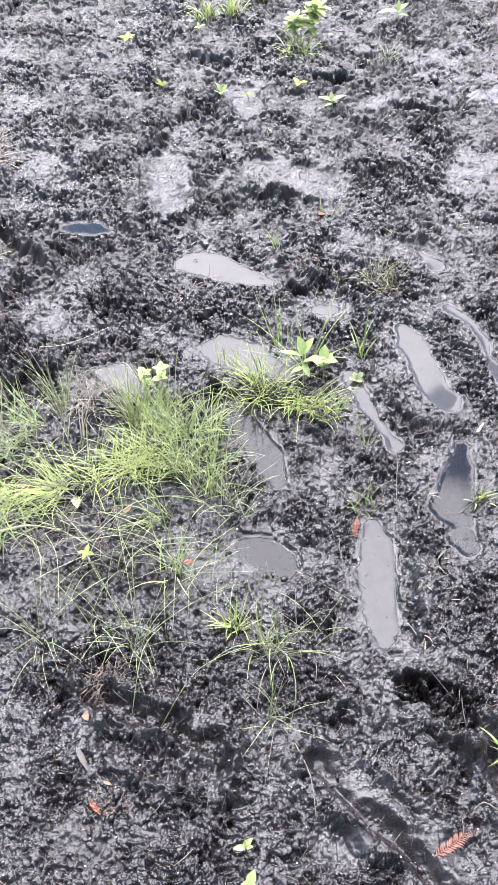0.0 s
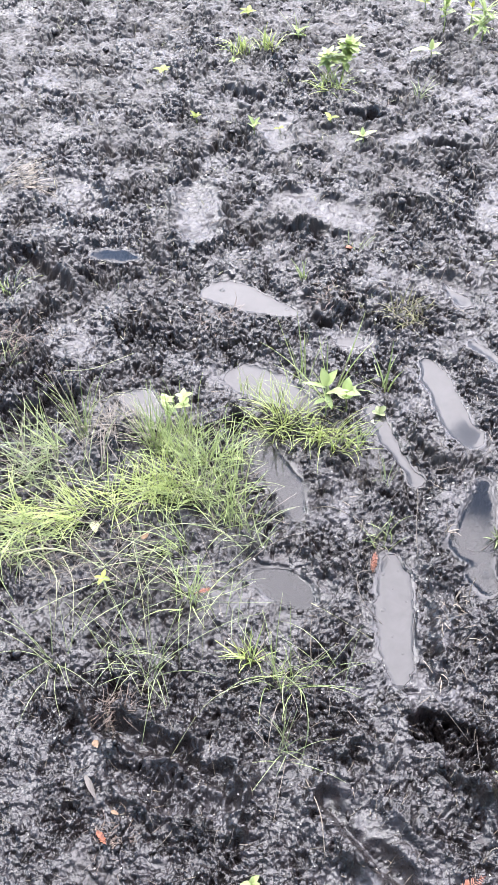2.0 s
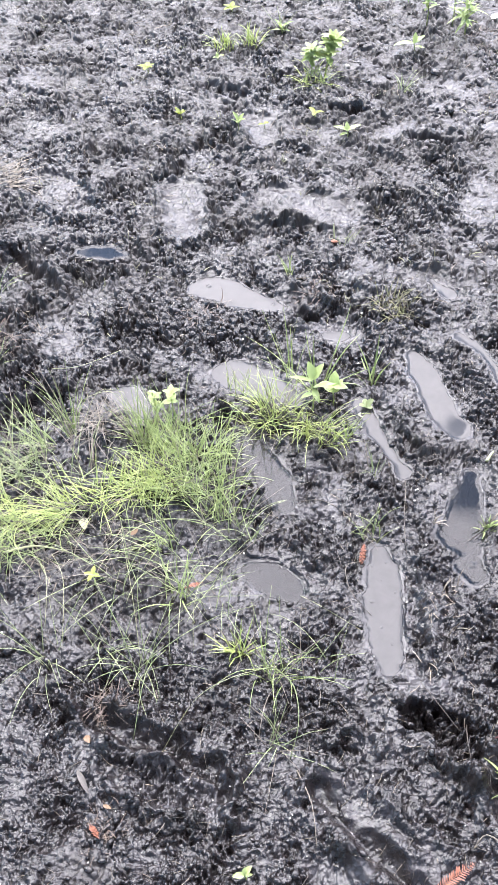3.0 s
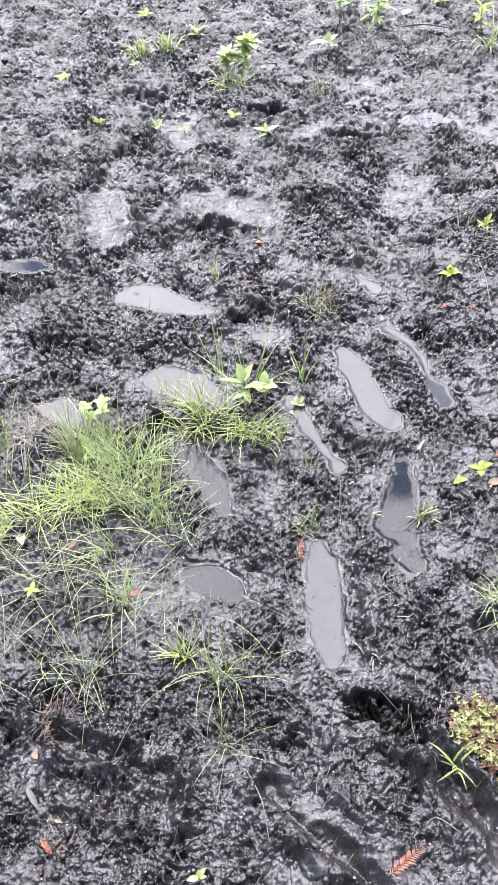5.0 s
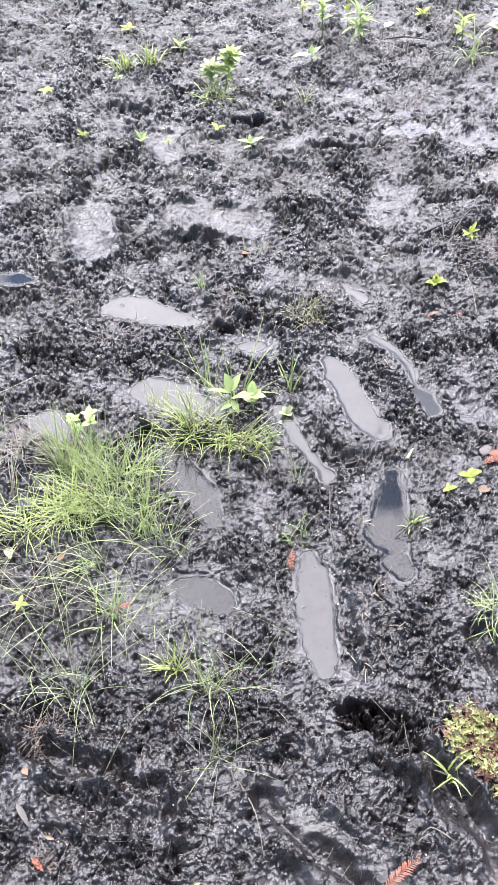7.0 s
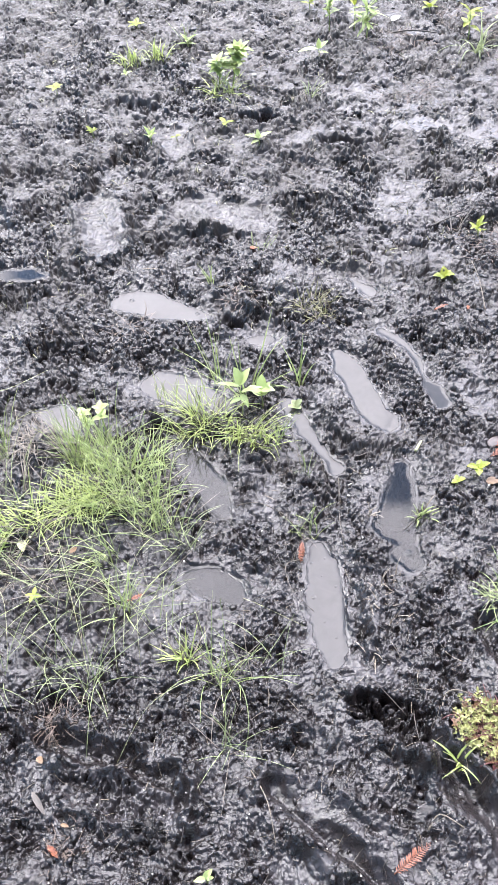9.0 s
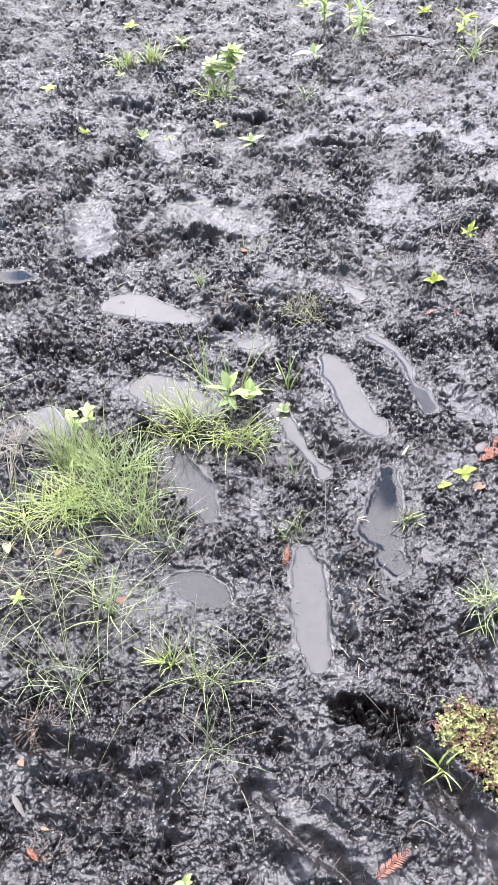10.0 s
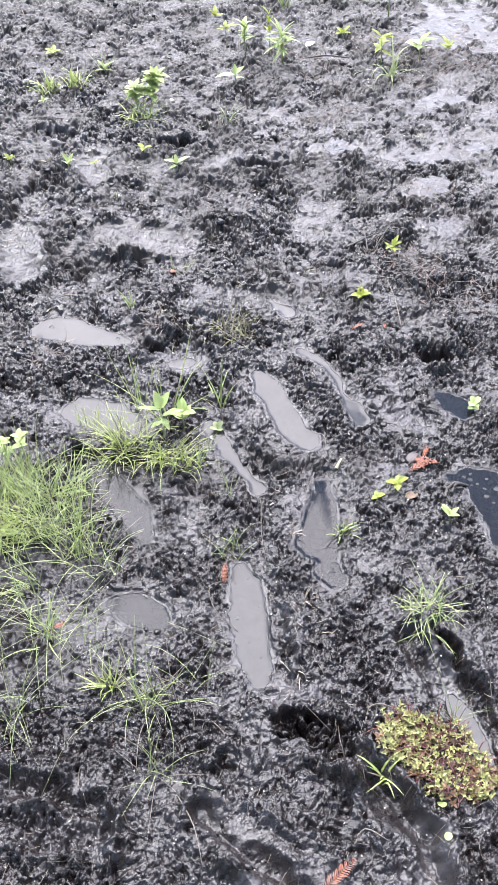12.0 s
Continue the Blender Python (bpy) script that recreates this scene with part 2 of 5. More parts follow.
boot_print([(0.444, 1.335, 0.014), (0.432, 1.288, 0.024), (0.418, 1.235, 0.036), (0.402, 1.190, 0.043), (0.407, 1.135, 0.018), (0.404, 1.112, 0.026), (0.412, 1.090, 0.020)],
           0.03, "dark", "dark blue reflecting puddle with a grass tuft")
boot_print([(0.486, 1.762, 0.012), (0.509, 1.734, 0.011), (0.532, 1.695, 0.008), (0.547, 1.650, 0.006), (0.548, 1.603, 0.006), (0.551, 1.571, 0.011), (0.561, 1.542, 0.018), (0.572, 1.503, 0.018)],
           0.02, "grey", "thin winding puddle in a narrow boot print")
boot_print([(0.763, 1.548, 0.014), (0.781, 1.528, 0.026), (0.797, 1.503, 0.034)],
           0.025, "dark", "small dark blue puddle beside a seedling")
boot_print([(0.712, 1.301, 0.016), (0.742, 1.295, 0.030), (0.770, 1.270, 0.042), (0.775, 1.205, 0.046), (0.764, 1.13, 0.034), (0.76, 1.06, 0.026)],
           0.03, "dark", "dark blue puddle with bubbles along its edge")
boot_print([(-0.437, 2.147, 0.014), (-0.406, 2.144, 0.028), (-0.365, 2.136, 0.026), (-0.332, 2.128, 0.014)],
           0.03, "dark", "blue reflecting puddle in a dark hollow")
boot_print([(0.452, 1.973, 0.009), (0.463, 1.944, 0.014), (0.49, 1.915, 0.017)],
           0.015, "grey", "small bright puddle beside the olive grass")
boot_print([(0.183, 1.789, 0.012), (0.216, 1.785, 0.014)],
           0.01, "grey", "tiny grey puddle on smooth silt")
boot_print([(0.000, 1.112, 0.020), (0.036, 1.100, 0.034), (0.072, 1.075, 0.028)],
           0.008, "dark", "shallow film of grey water over smooth silt")
boot_print([(0.549, 0.812, 0.010), (0.560, 0.770, 0.016), (0.569, 0.725, 0.016), (0.575, 0.692, 0.012), (0.580, 0.668, 0.006)],
           0.02, "grey", "grey water lying in a sliding boot track")

# Hollows without water: chain, depth, how smooth the floor is (0 rough to 1 smooth).
HOLLOWS = []


def hollow(nodes, deep, even):
    HOLLOWS.append((nodes, deep, even))


hollow([(-0.215, 0.752, 0.022), (-0.140, 0.715, 0.030), (-0.075, 0.680, 0.020)], 0.016, 0.5)
hollow([(-0.262, 0.818, 0.008), (-0.200, 0.792, 0.012), (-0.125, 0.762, 0.013), (-0.062, 0.720, 0.012), (-0.048, 0.690, 0.008)], 0.024, 0.7)
hollow([(-0.250, 0.880, 0.008), (-0.252, 0.835, 0.010)], 0.024, 0.1)
hollow([(0.112, 0.700, 0.008), (0.160, 0.652, 0.016), (0.240, 0.580, 0.022), (0.290, 0.520, 0.024)], 0.009, 0.9)
hollow([(0.100, 0.685, 0.004), (0.140, 0.635, 0.006), (0.215, 0.562, 0.007), (0.262, 0.505, 0.008)], 0.019, 0.9)
hollow([(0.262, 0.815, 0.020), (0.290, 0.800, 0.024), (0.345, 0.775, 0.030), (0.345, 0.745, 0.020)], 0.036, 0.0)
hollow([(0.366, 0.722, 0.006), (0.388, 0.660, 0.012), (0.408, 0.596, 0.018), (0.414, 0.520, 0.020)], 0.016, 0.9)
hollow([(0.385, 0.690, 0.004), (0.412, 0.640, 0.005), (0.436, 0.585, 0.006), (0.440, 0.530, 0.006)], 0.025, 0.9)
hollow([(0.287, 1.100, 0.003), (0.289, 1.030, 0.004), (0.284, 0.950, 0.004)], 0.018, 0.1)
hollow([(0.152, 0.755, 0.006), (0.172, 0.751, 0.006)], 0.026, 0.0)
hollow([(0.515, 0.935, 0.016), (0.536, 0.881, 0.022), (0.552, 0.824, 0.024), (0.575, 0.750, 0.020)], 0.018, 0.8)
hollow([(0.770, 1.685, 0.018), (0.81, 1.672, 0.022)], 0.045, 0.1)
hollow([(0.568, 0.945, 0.003), (0.577, 0.900, 0.005), (0.579, 0.850, 0.007), (0.584, 0.800, 0.007), (0.604, 0.720, 0.008)], 0.045, 0.3)
hollow([(-0.185, 2.42, 0.045), (-0.165, 2.22, 0.040)], 0.008, 0.9)
hollow([(0.08, 2.36, 0.06), (0.25, 2.29, 0.06)], 0.010, 0.9)
hollow([(-0.56, 2.47, 0.06), (-0.48, 2.36, 0.05)], 0.008, 0.8)
hollow([(-0.12, 3.03, 0.02), (-0.02, 2.97, 0.028)], 0.026, 0.4)
hollow([(-0.635, 2.15, 0.020), (-0.587, 2.085, 0.028), (-0.500, 1.985, 0.026)], 0.034, 0.7)
hollow([(-0.42, 2.13, 0.05), (-0.33, 2.12, 0.045)], 0.030, 0.4)
hollow([(-0.55, 1.52, 0.05), (-0.45, 1.56, 0.05)], 0.032, 0.2)
hollow([(-0.04, 1.50, 0.035), (0.0, 1.46, 0.04)], 0.035, 0.2)
hollow([(0.115, 1.872, 0.014), (0.148, 1.850, 0.016)], 0.060, 0.3)
hollow([(0.33, 1.99, 0.04), (0.45, 1.97, 0.03)], 0.009, 0.8)
hollow([(0.03, 2.78, 0.04), (0.06, 2.70, 0.04)], 0.008, 0.9)
hollow([(0.52, 2.66, 0.03), (0.58, 2.64, 0.03)], 0.026, 0.1)
hollow([(0.26, 2.86, 0.022), (0.34, 2.85, 0.028)], 0.022, 0.1)
hollow([(-0.70, 3.15, 0.06), (-0.6, 3.1, 0.06)], 0.012, 0.8)

# Torn ridges of clods: chain of (x, y, half width), height.
RIDGES = [
    ([(0.292, 0.795, 0.010), (0.312, 0.782, 0.012)], 0.030),
    ([(0.02, 2.275, 0.020), (0.09, 2.255, 0.024), (0.17, 2.25, 0.016)], 0.022),
    ([(0.10, 1.99, 0.015), (0.16, 1.93, 0.022), (0.21, 1.90, 0.015)], 0.016),
    ([(0.30, 1.55, 0.02), (0.33, 1.47, 0.02), (0.36, 1.40, 0.02)], 0.012),
]

# Smooth silty patches: centre, half length across and along.
PATCHES = []


def silt_patch(x, y, half_across, half_along):
    PATCHES.append((x, y, half_across, half_along))


silt_patch(-0.53, 2.44, 0.10, 0.12)
silt_patch(-0.17, 2.30, 0.06, 0.16)
silt_patch(0.05, 2.75, 0.05, 0.10)
silt_patch(0.15, 2.35, 0.13, 0.09)
silt_patch(0.69, 2.92, 0.14, 0.18)
silt_patch(0.63, 2.21, 0.10, 0.24)
silt_patch(0.31, 2.01, 0.09, 0.07)
silt_patch(-0.13, 2.59, 0.09, 0.06)
silt_patch(-0.71, 3.13, 0.09, 0.12)
silt_patch(0.32, 1.62, 0.05, 0.10)
silt_patch(-0.42, 1.78, 0.08, 0.06)
silt_patch(-0.08, 2.99, 0.08, 0.06)
silt_patch(0.47, 2.69, 0.10, 0.07)
silt_patch(1.04, 2.69, 0.18, 0.11)
silt_patch(1.00, 2.20, 0.10, 0.10)
silt_patch(0.65, 2.31, 0.10, 0.15)
silt_patch(1.03, 2.84, 0.16, 0.09)
silt_patch(1.55, 3.60, 0.22, 0.24)
silt_patch(0.70, 3.62, 0.13, 0.11)
silt_patch(1.25, 2.67, 0.14, 0.12)
silt_patch(1.22, 3.02, 0.22, 0.18)
silt_patch(1.40, 2.80, 0.18, 0.14)
silt_patch(0.60, 1.37, 0.07, 0.035)
silt_patch(0.13, 2.39, 0.14, 0.09)
silt_patch(0.20, 1.80, 0.08, 0.07)
silt_patch(0.26, 0.87, 0.08, 0.03)
silt_patch(-0.05, 1.06, 0.07, 0.04)
silt_patch(0.13, 0.57, 0.05, 0.03)
silt_patch(0.44, 0.56, 0.05, 0.07)
silt_patch(-0.06, 0.68, 0.04, 0.04)
silt_patch(-0.12, 0.69, 0.06, 0.04)
silt_patch(0.14, 1.29, 0.05, 0.08)
silt_patch(0.66, 1.52, 0.06, 0.12)

# Flat sheets of wet silt: centre, half length across and along.
SHEETS = [(0.545, 0.860, 0.040, 0.085), (1.20, 2.95, 0.11, 0.06), (0.80, 2.72, 0.10, 0.05), (1.02, 2.42, 0.09, 0.05), (1.45, 3.50, 0.20, 0.26), (1.14, 2.60, 0.20, 0.055), (1.30, 2.45, 0.12, 0.05), (-0.53, 2.44, 0.05, 0.07), (-0.17, 2.28, 0.035, 0.11), (0.20, 2.30, 0.07, 0.04)]


def ground_base(x, y):
    return 0.016 * gradient_noise(x, y, 0.50, 1) + 0.013 * gradient_noise(x, y, 0.17, 2) + 0.009 * gradient_noise(x, y, 0.09, 30)


def puddle_level(nodes):
    xs, ys = np.array([n[0] for n in nodes]), np.array([n[1] for n in nodes])
    return float(np.mean(ground_base(xs, ys))) - 0.012


def shore_edge(x, y):
    return 0.010 * gradient_noise(x, y, 0.045, 11) + (0.007 * gradient_noise(x, y, 0.019, 12) + 0.003 * gradient_noise(x, y, 0.008, 45)) * ramp(-0.3, 0.25, gradient_noise(x, y, 0.06, 39))


def shore(x, y, nodes):
    """Distance to a puddle's ragged shore; negative on the water."""
    return stroke(x, y, nodes) + shore_edge(x, y)


def ground_height(x, y):
    """Height, silt, peat, wetness and distance from the trodden part of the ground at arrays x and y."""
    x, y = np.asarray(x, float), np.asarray(y, float)
    past = np.clip(y - 0.4, 0, 3.95)
    outside = np.maximum(np.abs(x - 0.07 - 0.09 * past) - 0.58 - 0.235 * past, np.maximum(0.42 - y, y - 4.35))
    near = ramp(0.30, 0.02, outside)
    base = ground_base(x, y) * ramp(0.9, 0.05, outside)
    n7, n22, n5, n6 = (gradient_noise(x, y, size, seed) for size, seed in ((0.07, 3), (0.022, 13), (0.05, 16), (0.06, 9)))
    m7, m22 = gradient_noise(x, y, 0.07, 4), gradient_noise(x, y, 0.022, 14)
    n9, m9 = gradient_noise(x, y, 0.009, 35), gradient_noise(x, y, 0.009, 36)
    wx, wy = x + 0.018 * n7 + 0.004 * n22, y + 0.018 * m7 + 0.004 * m22
    rag = 0.0020 * ramp(2.4, 1.3, y)
    sx, sy = wx + rag * n9, wy + rag * m9
    # clods of four sizes, heaped where the ground is torn
    heaped = ramp(-0.25, 0.30, gradient_noise(x, y, 0.11, 37) + 0.4 * n5)
    broken = ramp(-0.30, 0.25, gradient_noise(x, y, 0.05, 38) + 0.4 * n22)
    grain = 0.7 + 0.3 * ramp(3.2, 1.5, y)
    edge = 0.5 + 0.4 * ramp(1.0, 1.9, y)
    wide = 0.20 * ramp(1.3, 2.3, y)
    close = ramp(1.80, 1.0, y)
    clods = 0.0155 * (1 - 0.45 * close) * (0.35 + 0.65 * heaped) * (clod_noise(sx, sy, 0.041, 32, 0.38 + wide, edge, 0.45) - 0.4)
    clods += 0.0130 * (1 - 0.45 * close) * (0.5 + 0.5 * broken) * (clod_noise(sx, sy, 0.0185, 27, 0.36 + wide, edge) - 0.4) * (0.6 + 0.4 * grain)
    clods += 0.0080 * (1 - 0.35 * close) * (0.35 + 0.65 * heaped) * (clod_noise(sx, sy, 0.0092, 28, 0.42 + wide, edge) - 0.4) * grain
    clods += 0.0032 * (clod_noise(x + 0.5 * (wx - x), y + 0.5 * (wy - y), 0.0056, 44, 0.6) - 0.4) * (0.3 + 0.7 * broken) * ramp(1.7, 1.1, y)
    clods += 0.0034 * gradient_noise(wx, wy, 0.0055, 29) * ramp(2.4, 1.3, y) * (0.5 + 0.5 * ramp(0.9, 1.3, y))
    # close by the mud is kneaded fine and granular
    clods += close * (0.0085 * gradient_noise(sx, sy, 0.026, 46) + 0.0085 * gradient_noise(sx, sy, 0.0125, 47) + 0.0052 * gradient_noise(sx, sy, 0.0068, 48))
    clods += 0.014 * ramp(1.6, 2.4, y) * heaped * (clod_noise(wx, wy, 0.075, 42, 0.4) - 0.4)
    # small sharp pits, coarser far off
    clods -= 0.0075 * ramp(0.12, 0.34, gradient_noise(sx, sy, 0.0105, 49)) * ramp(2.2, 1.5, y) * (0.4 + 0.6 * broken)
    clods -= 0.010 * ramp(0.14, 0.36, gradient_noise(wx, wy, 0.021, 50)) * (0.6 + 0.4 * ramp(1.3, 2.0, y)) * (0.3 + 0.7 * broken)
    # cracks
    gap = ramp(-0.05, 0.25, gradient_noise(x, y, 0.06, 19))
    clods -= 0.0060 * gap * np.exp(-np.abs(gradient_noise(wx, wy, 0.034, 20)) / 0.05)
    clods += 0.0012 * n9 + 0.018 * (1 + 0.3 * np.clip(y - 1.5, 0, 2)) * (np.abs(gradient_noise(wx, wy, 0.12, 33)) - 0.2) + 0.009 * (np.abs(gradient_noise(wx, wy, 0.055, 34)) - 0.2)
    smooth = np.zeros_like(x)
    for px, py, rx, ry in PATCHES:
        reach = ((x - px) / rx) ** 2 + ((y - py) / ry) ** 2 + 2.0 * n6 + 1.4 * n22
        smooth = np.maximum(smooth, 0.85 * (1 - ramp(0.1, 1.4, reach)))
    smear = ramp(0.0, 0.3, gradient_noise(wx, wy, 0.10, 10) + 0.5 * n6)
    torn = ramp(-0.22, 0.20, gradient_noise(wx, wy, 0.16, 29) + 0.5 * n6 + 0.3 * n22)
    calm = (0.60 + 0.55 * torn) * (0.80 + 0.20 * ramp(0.9, 1.5, y))
    relief = near * clods * calm * (1 - 0.35 * smear) * (1 - 0.48 * smooth)
    z = base + relief - 0.006 * smooth
    silt = np.maximum(smooth, 0.25 * (1 - torn))
    for px, py, rx, ry in SHEETS:
        flat = 1 - ramp(0.5, 1.2, ((x - px) / rx) ** 2 + ((y - py) / ry) ** 2 + 1.6 * n6 + 1.2 * n22)
        z = z - (0.9 * relief + 0.004) * flat
        silt = np.maximum(silt, flat)
    lump = clod_noise(wx, wy, 0.024, 41)
    for nodes, height in RIDGES:
        s = stroke(x, y, nodes) + 0.03 * n5 + 0.014 * n22
        z = z + (height + 0.5 * height * lump) * (1 - ramp(-0.015, 0.008, s))
    for nodes, deep, even in HOLLOWS:
        s = stroke(x, y, nodes) + (0.034 - 0.022 * (deep > 0.025)) * (1 - 0.75 * even) * n5 + (0.006 + 0.018 * (1 - even)) * n22
        k = 1 - ramp(-0.013, 0.006 + 0.018 * even, s)
        floor = base - deep + (clods + (1 - even) * (clods + 0.010 * lump)) * (1 - 0.85 * even)
        z = z - relief * 0.8 * even * (1 - ramp(0.0, 0.03, s))
        z = z + (floor - z) * k + (0.010 + 0.020 * n6) * np.exp(-((s - 0.024) / 0.018) ** 2) * (1 - k)
        silt = np.maximum(silt, k * even * 0.35)
    ragged, wet = shore_edge(x, y), np.zeros_like(x)
    for nodes, deep, kind, label in PUDDLES:
        level, s = puddle_level(nodes), stroke(x, y, nodes) + ragged
        z = z + (level + 0.005 + 0.7 * relief - z) * (1 - ramp(0.010, 0.055, s)) * 0.85
        bed = level - 0.003 - deep * ramp(0.0, 0.030, -s) + 0.25 * np.minimum(clods, 0)
        bank = level + 0.0012 + 0.10 * s
        out = np.where(s < 0, np.minimum(bed, level + 0.7 * s), np.where(s < 0.005, np.maximum(z, bank), z))
        lip = 1 - ramp(0.003, 0.009, s)
        z = np.where(s > 0, out + (bank - out) * lip * 0.85, out)
        wet = np.maximum(wet, 1 - ramp(0.004, 0.010, s))
        silt = np.maximum(silt, (1 - ramp(-0.004, 0.003, s)) * 0.8)
    # the mound of dead grass in the green patch
    z = z + 0.055 * np.exp(-((x + 0.285) / 0.062) ** 2 - ((y - 1.455) / 0.062) ** 2)
    z = z + 0.020 * np.exp(-((x + 0.25) / 0.20) ** 2 - ((y - 1.33) / 0.12) ** 2)
    peat = ramp(-0.02, 0.40, gradient_noise(x, y, 0.33, 17) + 0.7 * gradient_noise(x, y, 0.09, 18) + 0.30 * np.clip(y - 1.9, -1, 0) + 0.30 * np.clip(y - 2.1, 0, 2)) * (1 - 0.85 * silt)
    peat = 0.6 + (peat - 0.6) * near
    return z, silt, peat, wet, ramp(0.02, 0.16, outside)


def ground_z(x, y):
    return float(ground_height(np.array([x]), np.array([y]))[0][0])


def mesh_of(name, verts, faces, material=None, smooth=True):
    me = bpy.data.meshes.new(name)
    me.from_pydata(verts, [], faces)
    if material:
        me.materials.append(material)
    if smooth:
        me.polygons.foreach_set("use_smooth", np.ones(len(me.polygons), bool))
    me.update()
    return me


def grid_faces(rows, cols):
    i = np.arange(rows * cols).reshape(rows, cols)
    return np.stack([i[:-1, :-1], i[:-1, 1:], i[1:, 1:], i[1:, :-1]], -1).reshape(-1, 4)


def grown(start, step, factor, limit):
    out, at, first = [], start, step
    while abs(at - start) < limit:
        at += step
        step *= factor if abs(step) < abs(first) * 12 else factor ** 5
        out.append(at)
    return out


def build_ground():
    across = list(np.linspace(-1, 1, 840))
    across = grown(-1.0, -0.004, 1.09, 500)[::-1] + across + grown(1.0, 0.004, 1.09, 500)
    ys, at = [], 0.42
    while at < 4.35:
        ys.append(at)
        at += 0.0017 + 0.0006 * (at - 0.42)
    ys = grown(ys[0], -0.004, 1.09, 400)[::-1] + ys + grown(ys[-1], 0.009, 1.09, 600)
    # the net is finer near the walker and opens out with the distance
    wide = np.array([0.58 + 0.235 * min(max(y - 0.4, 0), 3.95) for y in ys])
    mid = np.array([0.07 + 0.09 * min(max(y - 0.4, 0), 3.95) for y in ys])
    gy = np.repeat(np.array(ys)[:, None], len(across), 1)
    gx = mid[:, None] + wide[:, None] * np.array(across)[None, :]
    z, silt, peat, wet, away = ground_height(gx.ravel(), gy.ravel())
    co = np.stack([gx.ravel(), gy.ravel(), z], -1)
    faces = grid_faces(len(ys), len(across))
    me = bpy.data.meshes.new("ground")
    me.vertices.add(len(co))
    me.vertices.foreach_set("co", co.ravel())
    me.loops.add(faces.size)
    me.loops.foreach_set("vertex_index", faces.ravel().astype(np.int32))
    me.polygons.add(len(faces))
    me.polygons.foreach_set("loop_start", np.arange(0, faces.size, 4, dtype=np.int32))
    me.polygons.foreach_set("use_smooth", np.ones(len(faces), bool))
    me.update(calc_edges=True)
    for name, values in (("silt", silt), ("peat", peat), ("wet", wet), ("untrodden", away)):
        me.attributes.new(name, "FLOAT", "POINT").data.foreach_set("value", values.astype(np.float32))
    me.materials.append(MUD)
    return tagged(new("ground", me), "black waterlogged mud churned up by boots", "ground", kind="structure")


build_ground()


def thing(name, x, y, z=None, turn=0.0):
    ob = new(name)
    ob.empty_display_size = 0.02
    ob.matrix_basis = pose(x, y, ground_z(x, y) if z is None else z, 0, 0, turn)
    return ob


def part(name, mesh, parent, label="", m=None):
    ob = new(name, mesh)
    ob.parent = parent
    if m is not None:
        ob.matrix_basis = m
    return tagged(ob, label) if label else ob


def dome(size, material):
    """A low ring-edged bubble."""
    verts, faces, n = [(0, 0, size * 0.22)], [], 12
    for r, z in ((0.4, 0.20), (0.75, 0.14), (1.0, 0.03), (1.35, -0.02)):
        verts += [(size * r * math.cos(2 * math.pi * i / n), size * r * 0.85 * math.sin(2 * math.pi * i / n), size * z) for i in range(n)]
    faces += [(0, 1 + i, 1 + (i + 1) % n) for i in range(n)]
    for k in range(3):
        faces += [(1 + k * n + i, 1 + (k + 1) * n + i, 1 + (k + 1) * n + (i + 1) % n, 1 + k * n + (i + 1) % n) for i in range(n)]
    return mesh_of("bubble", verts, faces, material)


# Bubbles on the water: x, y, radius.
BUBBLES = [
    (0.225, 1.118, 0.004), (0.252, 1.125, 0.003), (0.218, 1.040, 0.005), (0.262, 1.058, 0.003), (0.230, 0.985, 0.003), (0.245, 0.950, 0.003), (0.240, 1.085, 0.002),
    (0.412, 1.115, 0.009), (0.400, 1.140, 0.004), (0.425, 1.165, 0.003), (-0.100, 1.985, 0.007), (0.06, 1.905, 0.006),
    (0.745, 1.285, 0.004), (0.755, 1.270, 0.003), (0.735, 1.295, 0.003), (0.765, 1.255, 0.003), (0.762, 1.235, 0.004), (0.750, 1.300, 0.003), (0.778, 1.280, 0.003),
    (0.770, 1.215, 0.003), (0.742, 1.270, 0.002), (0.790, 1.250, 0.006),
]


def build_puddle(nodes, kind, label):
    level = puddle_level(nodes)
    pad = max(n[2] for n in nodes) + 0.03
    x0, x1 = min(n[0] for n in nodes) - pad, max(n[0] for n in nodes) + pad
    y0, y1 = min(n[1] for n in nodes) - pad, max(n[1] for n in nodes) + pad
    gx, gy = np.meshgrid(np.arange(x0, x1, 0.002), np.arange(y0, y1, 0.002))
    s = shore(gx, gy, nodes)
    z = level + 0.0008 * np.exp(np.minimum(s, 0) / 0.0025)  # the water climbs its shore a little
    faces = grid_faces(*gx.shape)
    faces = faces[(s.ravel()[faces] < 0.004).any(axis=1)]
    used, index = np.unique(faces, return_inverse=True)
    co = np.stack([gx.ravel(), gy.ravel(), z.ravel()], -1)[used]
    me = mesh_of("puddle", co.tolist(), index.reshape(-1, 4).tolist(), WATER_GREY if kind == "grey" else WATER_DARK)
    ob = tagged(new("puddle", me), label, "puddle", "water-filled boot prints")
    for x, y, size in BUBBLES:
        if stroke(np.array([x]), np.array([y]), nodes)[0] < 0:
            part("bubble", dome(size, WATER_GREY if kind == "grey" else WATER_DARK), ob, m=pose(x, y, level, 0, 0, x * 900))
    return ob


for nodes, deep, kind, label in PUDDLES:
    build_puddle(nodes, kind, label)


